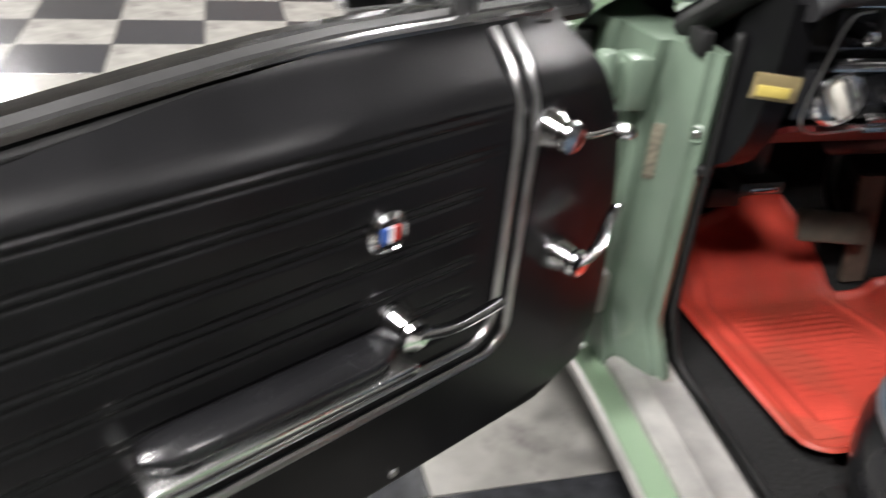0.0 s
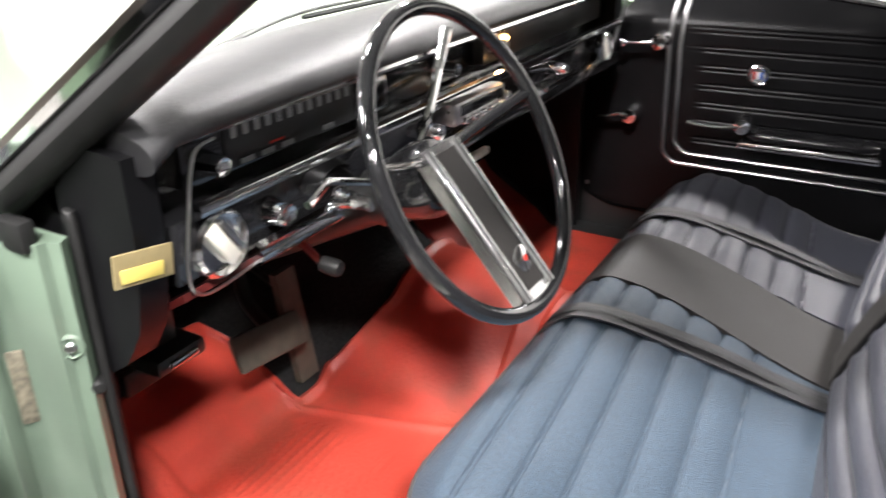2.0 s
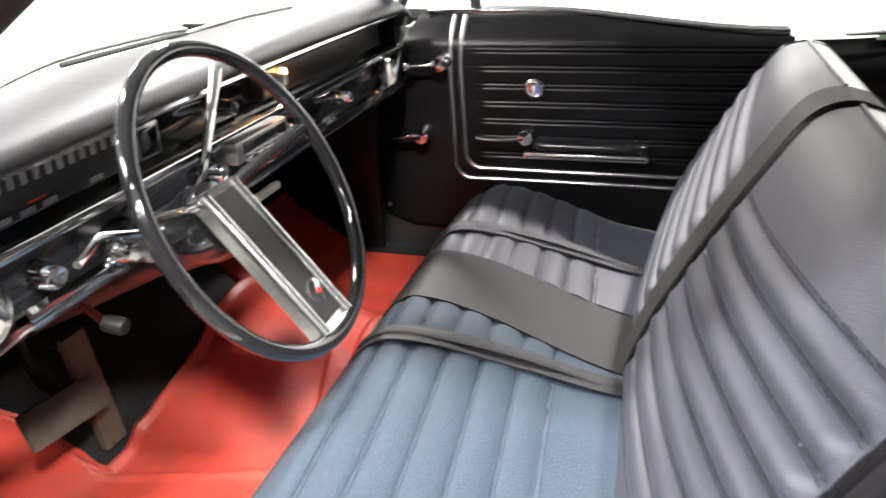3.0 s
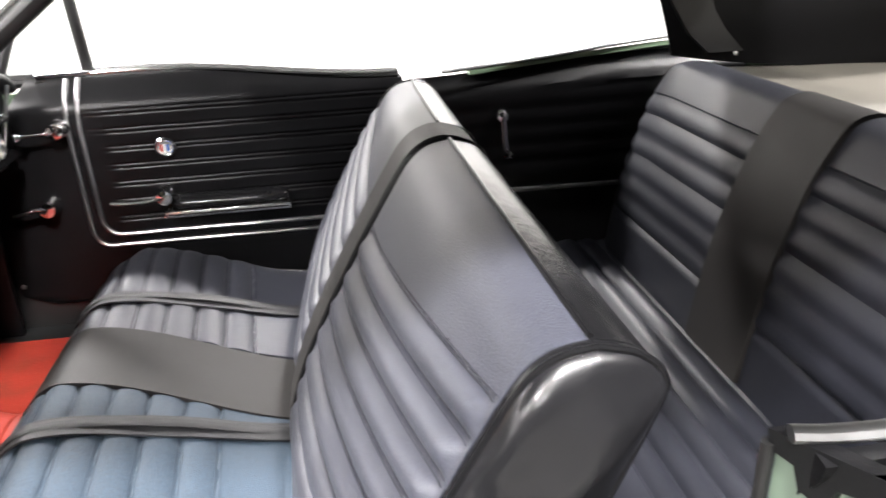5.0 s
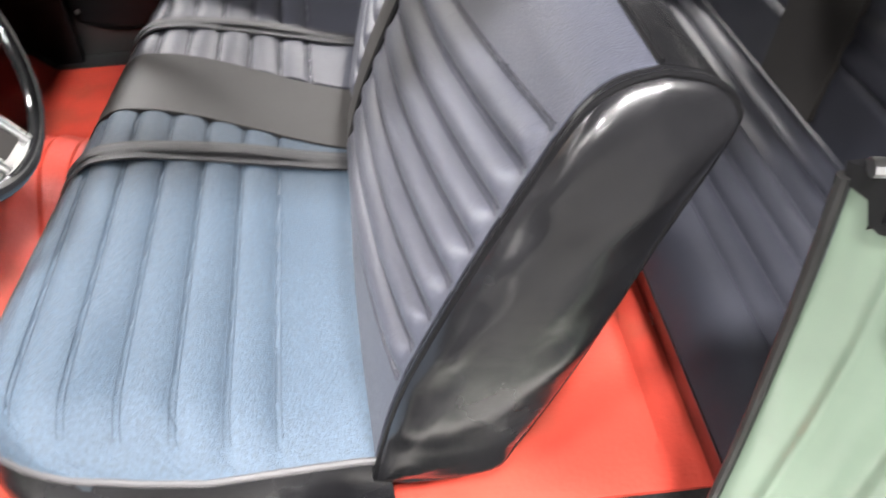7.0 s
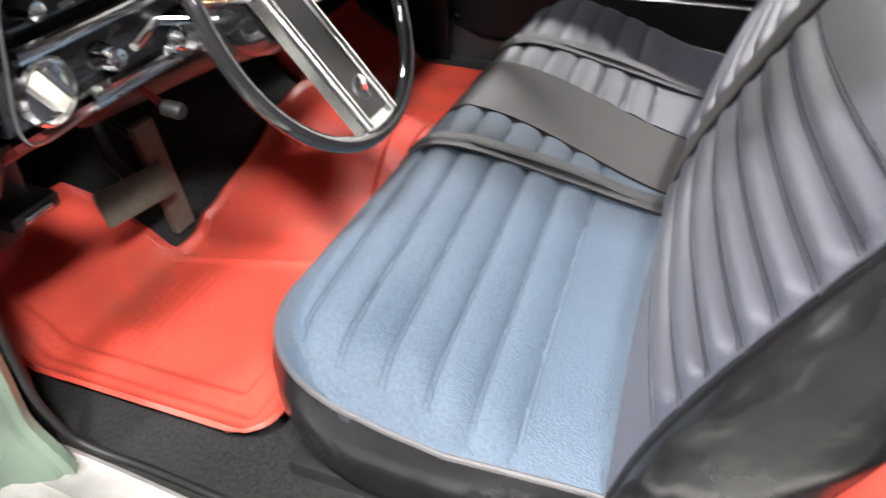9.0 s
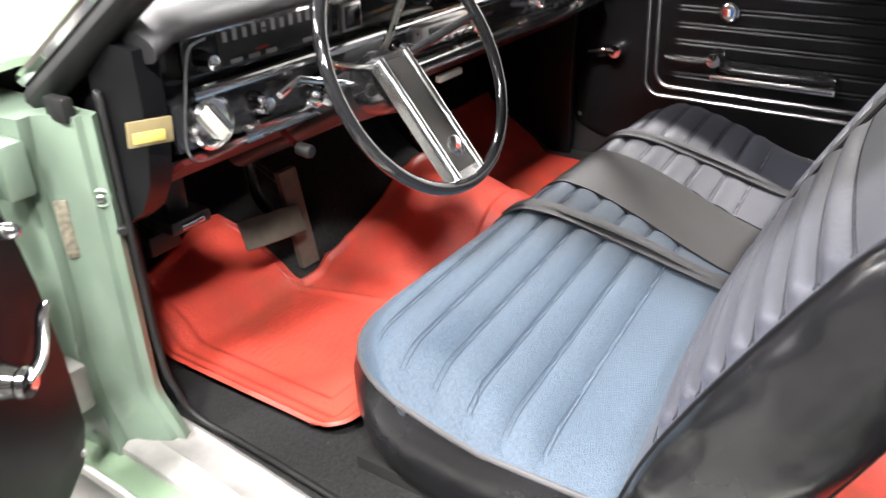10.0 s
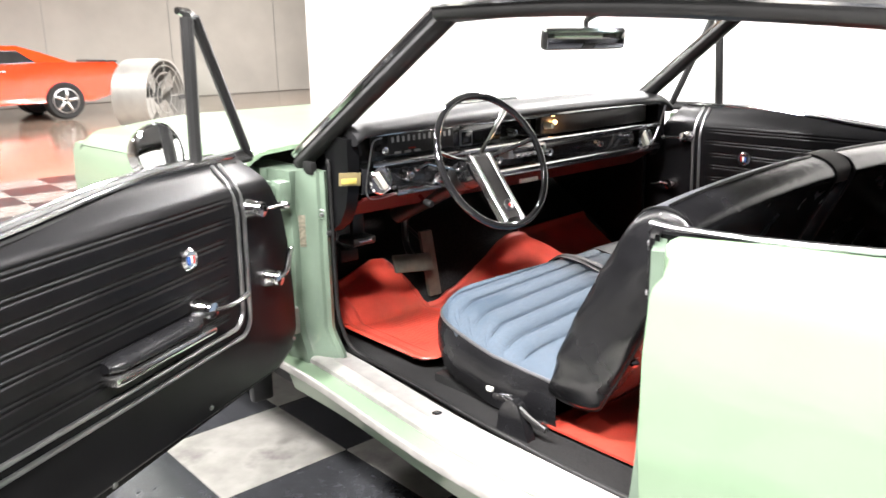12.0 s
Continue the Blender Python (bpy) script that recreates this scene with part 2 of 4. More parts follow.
# ---- hall ----
def hall():
    bm = box(-16, 30, -16, 34, -0.3, -0.012)
    tagged(part("floor", bm, FLOORBROWN, smooth=0), "polished brown concrete floor of the showroom hall", "floor", kind="structure")
    T = 0.42
    ground = bpy.data.objects["floor"]
    near, far = {}, {0: bmesh.new(), 1: bmesh.new()}
    meshes = []
    for k, m in enumerate((TILE_DARK, TILE_LIGHT)):
        b = box(-T / 2 + 0.0008, T / 2 - 0.0008, -T / 2 + 0.0008, T / 2 - 0.0008, -0.012, 0.0, 0.0015, seg=1)
        me = bpy.data.meshes.new("tile")
        b.to_mesh(me)
        b.free()
        me.materials.append(m)
        meshes.append(me)
    return meshes, T, far


TILE_MESHES, TILE, FAR_TILES = hall()


def walls():
    W = CEILING
    tagged(part("wall_north", box(-16, 9.0, 16.0, 16.3, 0, W), CONCRETE, smooth=0), "beige precast concrete wall with vertical panel joints", "wall", kind="structure")
    wall = bpy.data.objects["wall_north"]
    for x in steps(-15, 8.4, 9):
        part("panel_joint", box(x - 0.006, x + 0.006, 15.99, 15.998, 0, W), GALV, wall)
    tagged(part("wall_northeast", box(9.0, 14, 16.0, 16.3, 0, W), CONCRETE, smooth=0), "beige precast concrete wall", "wall", kind="structure")
    tagged(part("wall_east", box(14, 14.3, 10.13, 16.3, 0, W), CONCRETE, smooth=0), "beige concrete side wall", "wall", kind="structure")
    tagged(part("wall_white", box(5.6, 5.8, -16, 10.13, 0, W), WALLWHITE, smooth=0), "bright white painted partition wall beside the car", "wall", kind="structure")
    # unseen south and west walls close the hall and cut the fill light
    tagged(part("wall_south", box(-16, 14, -16.3, -16, 0, W), WALLDARK, smooth=0), "plain unseen hall wall, kept dark grey to deepen reflections", "wall", kind="structure")
    tagged(part("wall_west", box(-16.3, -16, -16, 16, 0, W), WALLDARK, smooth=0), "plain unseen hall wall, kept dark grey to deepen reflections", "wall", kind="structure")
    tagged(part("ceiling", box(-16, 30, -16, 34, W, W + 0.2), CEILGREY, smooth=0), "plain grey hall ceiling deck", "ceiling", kind="structure")


walls()


def lamps():
    first = None
    for x, y in LAMPS:
        if first is None:
            first = thing("ceiling_lamp", "round white hall lamp hung from the ceiling", "lamp", "hall ceiling lamps")
            part("shade", lathe([(0.10, 0.25), (0.16, 0.22), (0.30, 0.03), (0.31, 0.0), (0.29, 0.0), (0.28, 0.03), (0.14, 0.2), (0.08, 0.22)]), GALV, first)
            part("diffuser", lathe([(0.001, 0.028), (0.27, 0.028), (0.27, 0.034), (0.001, 0.034)]), LAMPGLOW, first, "glowing round diffuser")
            first.location = (x, y, CEILING - 0.6)
            part("rod", tube([(0, 0, 0.22), (0, 0, 0.6)], 0.012), STEEL, first)
        else:
            copy_thing(first, pose(x, y, CEILING - 0.6))
        d = bpy.data.lights.new("hall_light", "AREA")
        d.shape, d.size, d.energy, d.color = "DISK", 0.55, LAMP_POWER * {-2.7: 1.45, 3.4: 1.1}.get(x, 0.9), (1.0, 0.965, 0.955)
        ob = new("hall_light", d)
        ob.location = (x, y, CEILING - 0.61)


lamps()
# ---- car shell ----
car = thing("coupe_car", "mint green two-door hardtop coupe with black roof", "car")


def ground_height(x, y):
    """The carpeted floor: flat, with the tunnel hump and the toe board."""
    z = 0.378 + (0.06 + 0.15 * smoothstep((y + 0.45) / 0.55)) * math.exp(-abs((x - 0.045) / 0.15) ** 2.6)
    start = 0.20 - 0.08 * smoothstep((x + 0.1) / 0.3)
    return z + 0.66 * max(0, y - start) * smoothstep((y - start) / 0.06)


def shell():
    # scuff plate and rocker
    def sill(points, y):
        k = 0.048 * smoothstep((0.14 - y) / 0.75)
        return [(x - k, y, z) for x, z in points]
    ys = steps(-1.06, 0.15, 14)
    plate = [(-0.674, 0.370), (-0.676, 0.384), (-0.684, 0.389), (-0.690, 0.386), (-0.735, 0.3865), (-0.739, 0.3885), (-0.744, 0.3865), (-0.768, 0.386), (-0.777, 0.383), (-0.779, 0.372)]
    part("sill_plate", loft([sill(plate, y) for y in ys]), ALU, car, "scuffed bare aluminium sill plate")
    rocker = [(-0.673, 0.30), (-0.673, 0.371), (-0.781, 0.371), (-0.800, 0.368), (-0.817, 0.362), (-0.820, 0.352), (-0.800, 0.340), (-0.765, 0.31), (-0.735, 0.26), (-0.72, 0.21), (-0.673, 0.20)]
    part("rocker", loft([sill(rocker, y) for y in steps(-1.06, 0.30, 16)]), GREEN, car, "pale mint green painted rocker")
    edge = [(-0.8215, 0.3655), (-0.827, 0.362), (-0.829, 0.355), (-0.826, 0.342), (-0.820, 0.345)]
    part("rocker_moulding", loft([sill(edge, y) for y in steps(-1.06, 0.30, 16)]), ALU, car, "thin bright rocker edge moulding")
    # hinge pillar
    pil = [(-0.695, 0.30), (-0.698, 0.092), (-0.712, 0.084), (-0.718, 0.098), (-0.728, 0.100), (-0.733, 0.122), (-0.744, 0.152), (-0.754, 0.160), (-0.766, 0.156), (-0.774, 0.158), (-0.779, 0.20), (-0.783, 0.262), (-0.80, 0.27), (-0.80, 0.40), (-0.695, 0.40)]

    def pillar_ring(z):
        low = smoothstep((0.47 - z) / 0.09)
        dent = 0.012 * math.exp(-((z - 0.815) / 0.05) ** 2) + 0.008 * math.exp(-((z - 0.54) / 0.035) ** 2)
        return [(x - 0.010 * low * (x < -0.73), y - 0.055 * low * (y < 0.2) + dent * (x < -0.74 and y < 0.2), z) for x, y in pil]
    part("hinge_pillar", loft([pillar_ring(z) for z in steps(0.36, 0.905, 40)]), GREEN_SHADED, car, "mint green door hinge pillar, shade put into its paint")
    part("pillar_bumper", box(-0.738, -0.718, 0.105, 0.15, 0.895, 0.93, 0.006), RUBBER, car)
    # black box added for the shade in the cavity behind the pillar
    part("cavity_shade", box(-0.86, -0.79, 0.30, 0.33, 0.20, 0.88, 0.01), BLACK, car)
    part("weatherstrip", tube(smooth_path([(-0.699, 0.084, 0.925), (-0.698, 0.078, 0.90), (-0.697, 0.076, 0.55), (-0.69, 0.06, 0.45), (-0.680, 0.03, 0.405), (-0.673, -0.06, 0.389), (-0.684, -0.25, 0.387), (-0.706, -0.5, 0.387), (-0.720, -0.75, 0.387), (-0.721, -0.95, 0.388)]), 0.0055), RUBBER, car)
    for z, hinge_mat in ((0.842, GREEN_SHADED), (0.485, ALU)):
        bm = box(-0.86, -0.79, 0.165, 0.19, z - 0.03, z + 0.03, 0.010)
        lathe([(0.014, -0.045), (0.017, -0.04), (0.017, 0.04), (0.014, 0.045)], pose(-0.845, 0.165, z), 12, bm)
        box(-0.815, -0.775, 0.145, 0.20, z - 0.04, z + 0.04, 0.008, bm)
        part("hinge", bm, hinge_mat, car, "heavy door hinge")
    boss = part("bolt_boss", lathe([(0.016, -0.004), (0.015, 0.002), (0.012, 0.004), (0.010, 0.001), (0.001, 0.0)], aim((-0.718, 0.0965, 0.787), (-0.75, -0.66, 0)), 18), GREEN_SHADED, car, "painted bolt boss")
    part("bolt", lathe([(0.006, 0), (0.006, 0.003), (0.004, 0.005), (0.001, 0.005)], aim((-0.7185, 0.096, 0.787), (-0.75, -0.66, 0)), 10), STEEL, boss)
    part("door_bumper", lathe([(0.009, -0.004), (0.009, 0.007), (0.006, 0.011), (0.001, 0.012)], aim((-0.702, 0.087, 0.735), (-0.6, -0.8, 0)), 12), RUBBER, car, "small black rubber door bumper")
    part("data_plate", box(-0.0025, 0.0025, -0.009, 0.009, -0.045, 0.045, 0.002), PLATE, car, "small worn data plate").matrix_basis = pose(-0.7475, 0.1515, 0.737, 0, 0, 53)
    part("rust_spot", lathe([(0.014, 0), (0.012, 0.002), (0.001, 0.002)], pose(-0.724, 0.075, 0.3868)), RUST, car)
    plug = part("drain_plug", lathe([(0.012, 0), (0.012, 0.003), (0.008, 0.0035), (0.007, 0.001), (0.001, 0.001)], pose(-0.750, -0.405, 0.3868)), CHROME, car)
    part("plug_centre", lathe([(0.0065, 0.0015), (0.001, 0.0025)], pose(-0.750, -0.405, 0.3868), 12), RUBBER, plug)

    # front fender and hood
    def front(u, v):
        y = 0.235 + 1.5 * u
        w = 0.88 - 0.04 * u * u
        x = -w + 2 * w * v
        e = min(v, 1 - v) * 2 * w
        z = 0.955 - 0.05 * u + 0.035 * smoothstep(e / 0.5) - 0.05 * (1 - min(1, e / 0.09)) ** 2 - 0.005 * math.exp(-((e - 0.2) / 0.012) ** 2)
        return (x, y, z - 0.1 * max(0, u - 0.93) / 0.07)
    part("hood", sheet(front, steps(0, 1, 24), [0.5 - 0.5 * math.cos(math.pi * i / 60) for i in range(61)], 0.012), GREEN, car, "pale mint green hood and fender tops")
    for sx in (-1, 1):
        prof = [(0.88, 0.905), (0.892, 0.86), (0.898, 0.75), (0.893, 0.6), (0.885, 0.47), (0.872, 0.35)]
        part("fender", sheet(lambda u, v: (sx * (lerp_table([(i / 5, *p) for i, p in enumerate(prof)], v)[0] - 0.05 * u * u), 0.235 + 1.5 * u, lerp_table([(i / 5, *p) for i, p in enumerate(prof)], v)[1] - 0.05 * u * (1 - v)), steps(0, 1, 12), steps(0, 1, 10), 0.01, (sx, 0, 0)), GREEN, car)
    part("fender_edge", sheet(lambda u, v: (-0.882 + 0.03 * u, 0.235 + 0.03 * u, 0.92 - 0.55 * v), steps(0, 1, 3), steps(0, 1, 6), 0.004, (0, -1, 0)), GREEN_SHADED, car)
    part("front_end", box(-0.83, 0.83, 1.70, 1.74, 0.35, 0.86, 0.015), GREEN, car)
    for sx in (-1, 1):
        b = lathe([(0.09, 0), (0.1, 0.01), (0.09, 0.02), (0.001, 0.03)], aim((sx * 0.68, 1.74, 0.68), (0, 1, 0)))
        part("headlight", b, CHROME, car)
    part("cowl", sheet(lambda u, v: (-0.60 + 1.2 * u, 0.17 + 0.10 * v - 0.05 * (2 * u - 1) ** 2, 0.955 + 0.03 * (1 - v)), steps(0, 1, 16), steps(0, 1, 3), 0.01), BLACK, car)

    for pts in ([(-0.35, 0.20, 1.024), (-0.17, 0.205, 1.046), (0.1, 0.205, 1.044), (0.16, 0.205, 1.04)], [(0.12, 0.215, 1.03), (0.34, 0.20, 1.036), (0.52, 0.17, 1.036)]):
        w = part("wiper_arm", tube(smooth_path(pts), 0.0045, 8), STEEL, car, "satin steel wiper arm")
        part("wiper_blade", tube(smooth_path([(x, y - 0.004, z - 0.008) for x, y, z in pts[1:]]), 0.004, 6), RUBBER, w)
    # windshield pillars, header, roof
    for sx in (-1, 1):
        a, b = Vector((sx * 0.70, 0.14, 0.955)), Vector((sx * 0.625, -0.33, 1.295))
        part("windshield_pillar", tube([a + (a - b) * 0.12, a, b], 0.028, 10, flat=0.75), RUBBER, car, "black windshield pillar")
        o = Vector((sx * 0.014, 0.022, 0.018))
        part("pillar_moulding", tube([a + o + (a - b) * 0.1, a + o, b + o], 0.012, 8), CHROME, car, "chrome windshield moulding")
    part("windshield", sheet(lambda u, v: ((0.70 - 0.085 * v) * (2 * u - 1), 0.235 - 0.55 * v - 0.085 * (1 - 0.6 * v) * (2 * u - 1) ** 2, 0.985 + 0.315 * v), steps(0, 1, 16), steps(0, 1, 6)), GLASS, car, "clear curved windshield").visible_shadow = False
    part("windshield_header", tube(smooth_path([(-0.63, -0.335, 1.297), (-0.3, -0.30, 1.312), (0.3, -0.30, 1.312), (0.63, -0.335, 1.297)]), 0.025, 10, flat=0.8), BLACK, car)

    def roof(u, v):
        y = -0.30 - 1.35 * u
        h = 0.64 - 0.03 * u
        x = h * (2 * v - 1)
        e = min(v, 1 - v) * 2 * h
        return (x, y, 1.325 + 0.045 * smoothstep(e / 0.5) + 0.012 * math.sin(math.pi * u) - 0.035 * u * u)
    part("roof", sheet(roof, steps(0, 1, 16), steps(0, 1, 24), 0.03), BLACK, car, "black roof")
    for sx in (-1, 1):
        pts = smooth_path([(sx * 0.655, -0.33, 1.305), (sx * 0.65, -0.7, 1.305), (sx * 0.645, -1.1, 1.285), (sx * 0.65, -1.5, 1.25)])
        part("roof_rail", tube(pts, 0.024, 10), BLACK, car)
        part("drip_moulding", tube([Vector(p) + Vector((sx * 0.024, 0, 0.012)) for p in pts], 0.007, 8), CHROME, car, "chrome drip moulding")
        cp = [(-1.36, 1.27), (-1.50, 1.29), (-1.75, 1.24), (-2.15, 1.0), (-2.15, 0.95), (-1.62, 0.95), (-1.56, 1.0)]
        part("rear_pillar", prism(cp, lambda a, b, d: (sx * (0.76 - 0.33 * (b - 0.95) + d), a, b), -0.05, 0.0), BLACK, car)
    part("rear_window", sheet(lambda u, v: (0.6 * (2 * u - 1), -1.66 - 0.5 * v, 1.29 - 0.32 * v), steps(0, 1, 8), steps(0, 1, 4)), GLASS, car).visible_shadow = False

    # quarter panels
    prof = [(0.785, 0.938), (0.812, 0.936), (0.838, 0.920), (0.858, 0.87), (0.872, 0.76), (0.872, 0.6), (0.855, 0.45), (0.845, 0.25)]
    tab = [(i / 7, *p) for i, p in enumerate(prof)]
    for sx in (-1, 1):
        def q(u, v):
            x, z = lerp_table(tab, v)
            y = -1.046 - 1.9 * u
            return (sx * x, y, z + 0.05 * math.sin(min(1, u * 2.2) * math.pi / 2) * (1 - v))
        part("quarter_panel", sheet(q, [i * i / 400 for i in range(21)], steps(0, 1, 28), 0.012, (sx, 0, 0)), GREEN, car, "pale mint green rear quarter panel")
        pts = [(sx * 0.757, -0.975, 0.945), (sx * 0.765, -1.03, 0.945), (sx * 0.78, -1.2, 0.956), (sx * 0.79, -1.5, 0.983), (sx * 0.79, -1.7, 0.992)]
        part("belt_moulding", tube(smooth_path(pts), 0.008, 8, flat=0.7), STEEL, car, "chrome belt moulding")
    part("trunk", sheet(lambda u, v: (0.80 * (2 * u - 1), -2.1 - 0.9 * v, 1.0 - 0.06 * v - 0.03 * (2 * u - 1) ** 2), steps(0, 1, 10), steps(0, 1, 4), 0.012), GREEN, car)
    part("tail", box(-0.82, 0.82, -2.98, -2.94, 0.35, 0.92, 0.02), GREEN, car)

    # rear door jamb on the driver's side
    def jamb(u, v):
        x = -0.743 - 0.118 * u
        y = -0.972 - 0.07 * u - 0.004 - 0.012 * smoothstep((v - 0.04) * 5) * (math.sin(u * 3.1) ** 2) + 0.006 * smoothstep(v * 3) * math.exp(-((u - 0.34 + 0.16 * v) / 0.045) ** 2) - 0.004 * smoothstep(v * 3) * math.exp(-((u - 0.62 + 0.22 * v) / 0.06) ** 2) + 0.002 * noise.noise(Vector((u * 5, v * 4, 2.2)))
        z = 0.928 - 0.545 * v
        return (x + 0.045 * v * (1 - u), y + 0.03 * v * v, z)
    part("lock_pillar", sheet(jamb, steps(0, 1, 40), steps(0, 1, 30), 0.02, (0, 1, 0)), GREEN_SHADED, car, "mint green lock pillar, shade put into its paint")
    part("pillar_trim", tube(smooth_path([(-0.742, -0.970, 0.930), (-0.733, -0.968, 0.80), (-0.716, -0.960, 0.60), (-0.699, -0.943, 0.39)]), 0.005, 8), RUBBER, car)
    on_jamb = lambda a, b, d: (a, -0.976 + 0.595 * (a + 0.743) + d, b)
    plate = part("latch_plate", prism([(-0.800, 0.940), (-0.7995, 0.868), (-0.802, 0.850), (-0.8235, 0.836), (-0.827, 0.842), (-0.8305, 0.905), (-0.832, 0.940)], on_jamb, -0.002, 0.007, 0.0015), VINYL, car, "worn black latch plate with bolts")
    part("latch_slot", prism([(-0.811, 0.934), (-0.822, 0.934), (-0.823, 0.915), (-0.819, 0.908), (-0.823, 0.896), (-0.818, 0.888), (-0.813, 0.892), (-0.812, 0.912)], on_jamb, 0.0065, 0.0085), BLACK, plate)
    part("latch_jaw", prism([(-0.806, 0.884), (-0.823, 0.880), (-0.819, 0.856), (-0.808, 0.862)], on_jamb, 0.0065, 0.009, 0.001), RUBBER, plate, "dark greasy latch jaw")
    part("pillar_cap", prism([(-0.741, 0.940), (-0.744, 0.925), (-0.758, 0.921), (-0.762, 0.905), (-0.769, 0.902), (-0.779, 0.906), (-0.783, 0.917), (-0.803, 0.921), (-0.806, 0.940)], on_jamb, -0.01, 0.006, 0.002), VINYL, car, "worn black cap over the lock pillar")
    for x, z in [(-0.8035, 0.914), (-0.8045, 0.862), (-0.822, 0.846), (-0.827, 0.930)]:
        part("bolt", lathe([(0.0045, 0), (0.004, 0.0025), (0.001, 0.003)], aim(on_jamb(x, z, 0.007), (-0.51, 0.86, 0)), 10), STEEL, plate)
    part("speaker_cover", lathe([(0.034, -0.004), (0.034, 0.0), (0.029, 0.010), (0.001, 0.013)], aim((-0.722, -1.02, 0.725), (1, 0.1, 0))), PLATE, car, "round brown trim button")

    # floor pan, firewall, inner panels
    part("floor_pan", box(-0.735, 0.78, -1.6, 0.62, 0.27, 0.368), CARPET, car, "black carpeted floor pan", smooth=0)
    part("firewall", sheet(lambda u, v: (-0.68 + 1.46 * u, 0.60 + 0.02 * smoothstep(v * 1.6), 0.30 + 0.61 * v), steps(0, 1, 2), steps(0, 1, 8), 0.02, (0, -1, 0)), CARPET, car)
    part("kick_panel", box(-0.676, -0.660, 0.115, 0.6, 0.32, 0.95, 0.006), VINYL, car)
    part("kick_panel", box(0.745, 0.765, 0.085, 0.6, 0.32, 0.97, 0.006), VINYL, car)
    part("door_inner", box(0.785, 0.80, -1.0, 0.6, 0.3, 0.90), BLACK, car)
    part("under_body", box(-0.66, 0.66, -2.9, 1.7, 0.17, 0.26), RUBBER, car)
    part("right_sill", box(0.70, 0.86, -1.1, 0.3, 0.22, 0.38, 0.01), BLACK, car)
    part("carpet_tunnel", sheet(lambda u, v: (0.06 + 0.6 * (u - 0.5), 0.6 - 2.1 * v, ground_height(0.06 + 0.6 * (u - 0.5), 0.6 - 2.1 * v) - 0.008), steps(0, 1, 28), steps(0, 1, 36)), CARPET, car)
    part("toe_board", sheet(lambda u, v: (-0.67 + 1.44 * u, 0.10 + 0.52 * v, ground_height(-0.67 + 1.44 * u, 0.10 + 0.52 * v) - 0.009), steps(0, 1, 60), steps(0, 1, 24)), CARPET, car)
    # rear side trim
    for sx in (-1, 1):
        def trim(u, v):
            y = -0.90 - 0.85 * u if sx > 0 else -0.985 - 0.765 * u
            top = 0.925 + 0.03 * smoothstep(u * 1.5) if sx > 0 else 0.938 + 0.035 * smoothstep(u * 1.6)
            z = 0.36 + (top - 0.36) * v
            rib = 0.004 * abs(math.sin((z - 0.66) / 0.045 * math.pi)) ** 0.5 if 0.66 < z < 0.9 and u < 0.8 else 0
            return (sx * ((0.765 if sx > 0 else 0.735) - rib - 0.02 * smoothstep((0.64 - z) / 0.02) + 0.035 * smoothstep((v - 0.9) / 0.1)), y, z)
        part("rear_side_trim", sheet(trim, steps(0, 1, 14), steps(0, 1, 70), 0.012, (-sx, 0, 0)), VINYL, car, "black vinyl rear side trim panel")
    part("rear_side_moulding", tube([(0.742, -0.92, 0.645), (0.742, -1.5, 0.635)], 0.006, 8), STEEL, car)
    bm = lathe([(0.02, 0), (0.02, 0.015), (0.013, 0.03), (0.001, 0.032)], aim((0.76, -1.117, 0.83), (-1, 0, 0)))
    tube([(0.735, -1.117, 0.83), (0.732, -1.12, 0.78), (0.725, -1.122, 0.74)], 0.008, 8, bm=bm)
    lathe([(0.008, 0), (0.011, 0.02), (0.001, 0.03)], aim((0.725, -1.122, 0.742), (-1, 0, 0)), 12, bm)
    part("window_crank", bm, CHROME, car, "chrome rear window crank")
    base = smooth_path([(0.742, -1.54, 0.945), (0.735, -1.66, 0.925), (0.705, -1.85, 0.906), (0.672, -2.0, 0.906), (0.60, -2.14, 0.906)])
    for sx in (-1, 1):
        part("sail_panel_trim", sheet(lambda u, v: (sx * (base[u].x - 0.10 * v - 0.02 * math.sin(math.pi * v)), base[u].y + 0.16 * v * (1 + 0.4 * u / len(base)), base[u].z + (0.36 - 0.06 * u / len(base)) * v), range(len(base)), steps(0, 1, 8), 0.012, (-sx, 0.3, 0)), VINYL, car, "black vinyl sail panel trim beside the rear window")
        part("trim_screw", lathe([(0.006, 0), (0.005, 0.003), (0.001, 0.0035)], aim((sx * 0.712, -1.69, 0.945), (-sx, 0.3, 0.2)), 10), STEEL, car)
    part("parcel_shelf", box(-0.76, 0.76, -2.2, -1.54, 0.885, 0.905, 0.004), SHELF, car, "tan speckled parcel shelf")


shell()


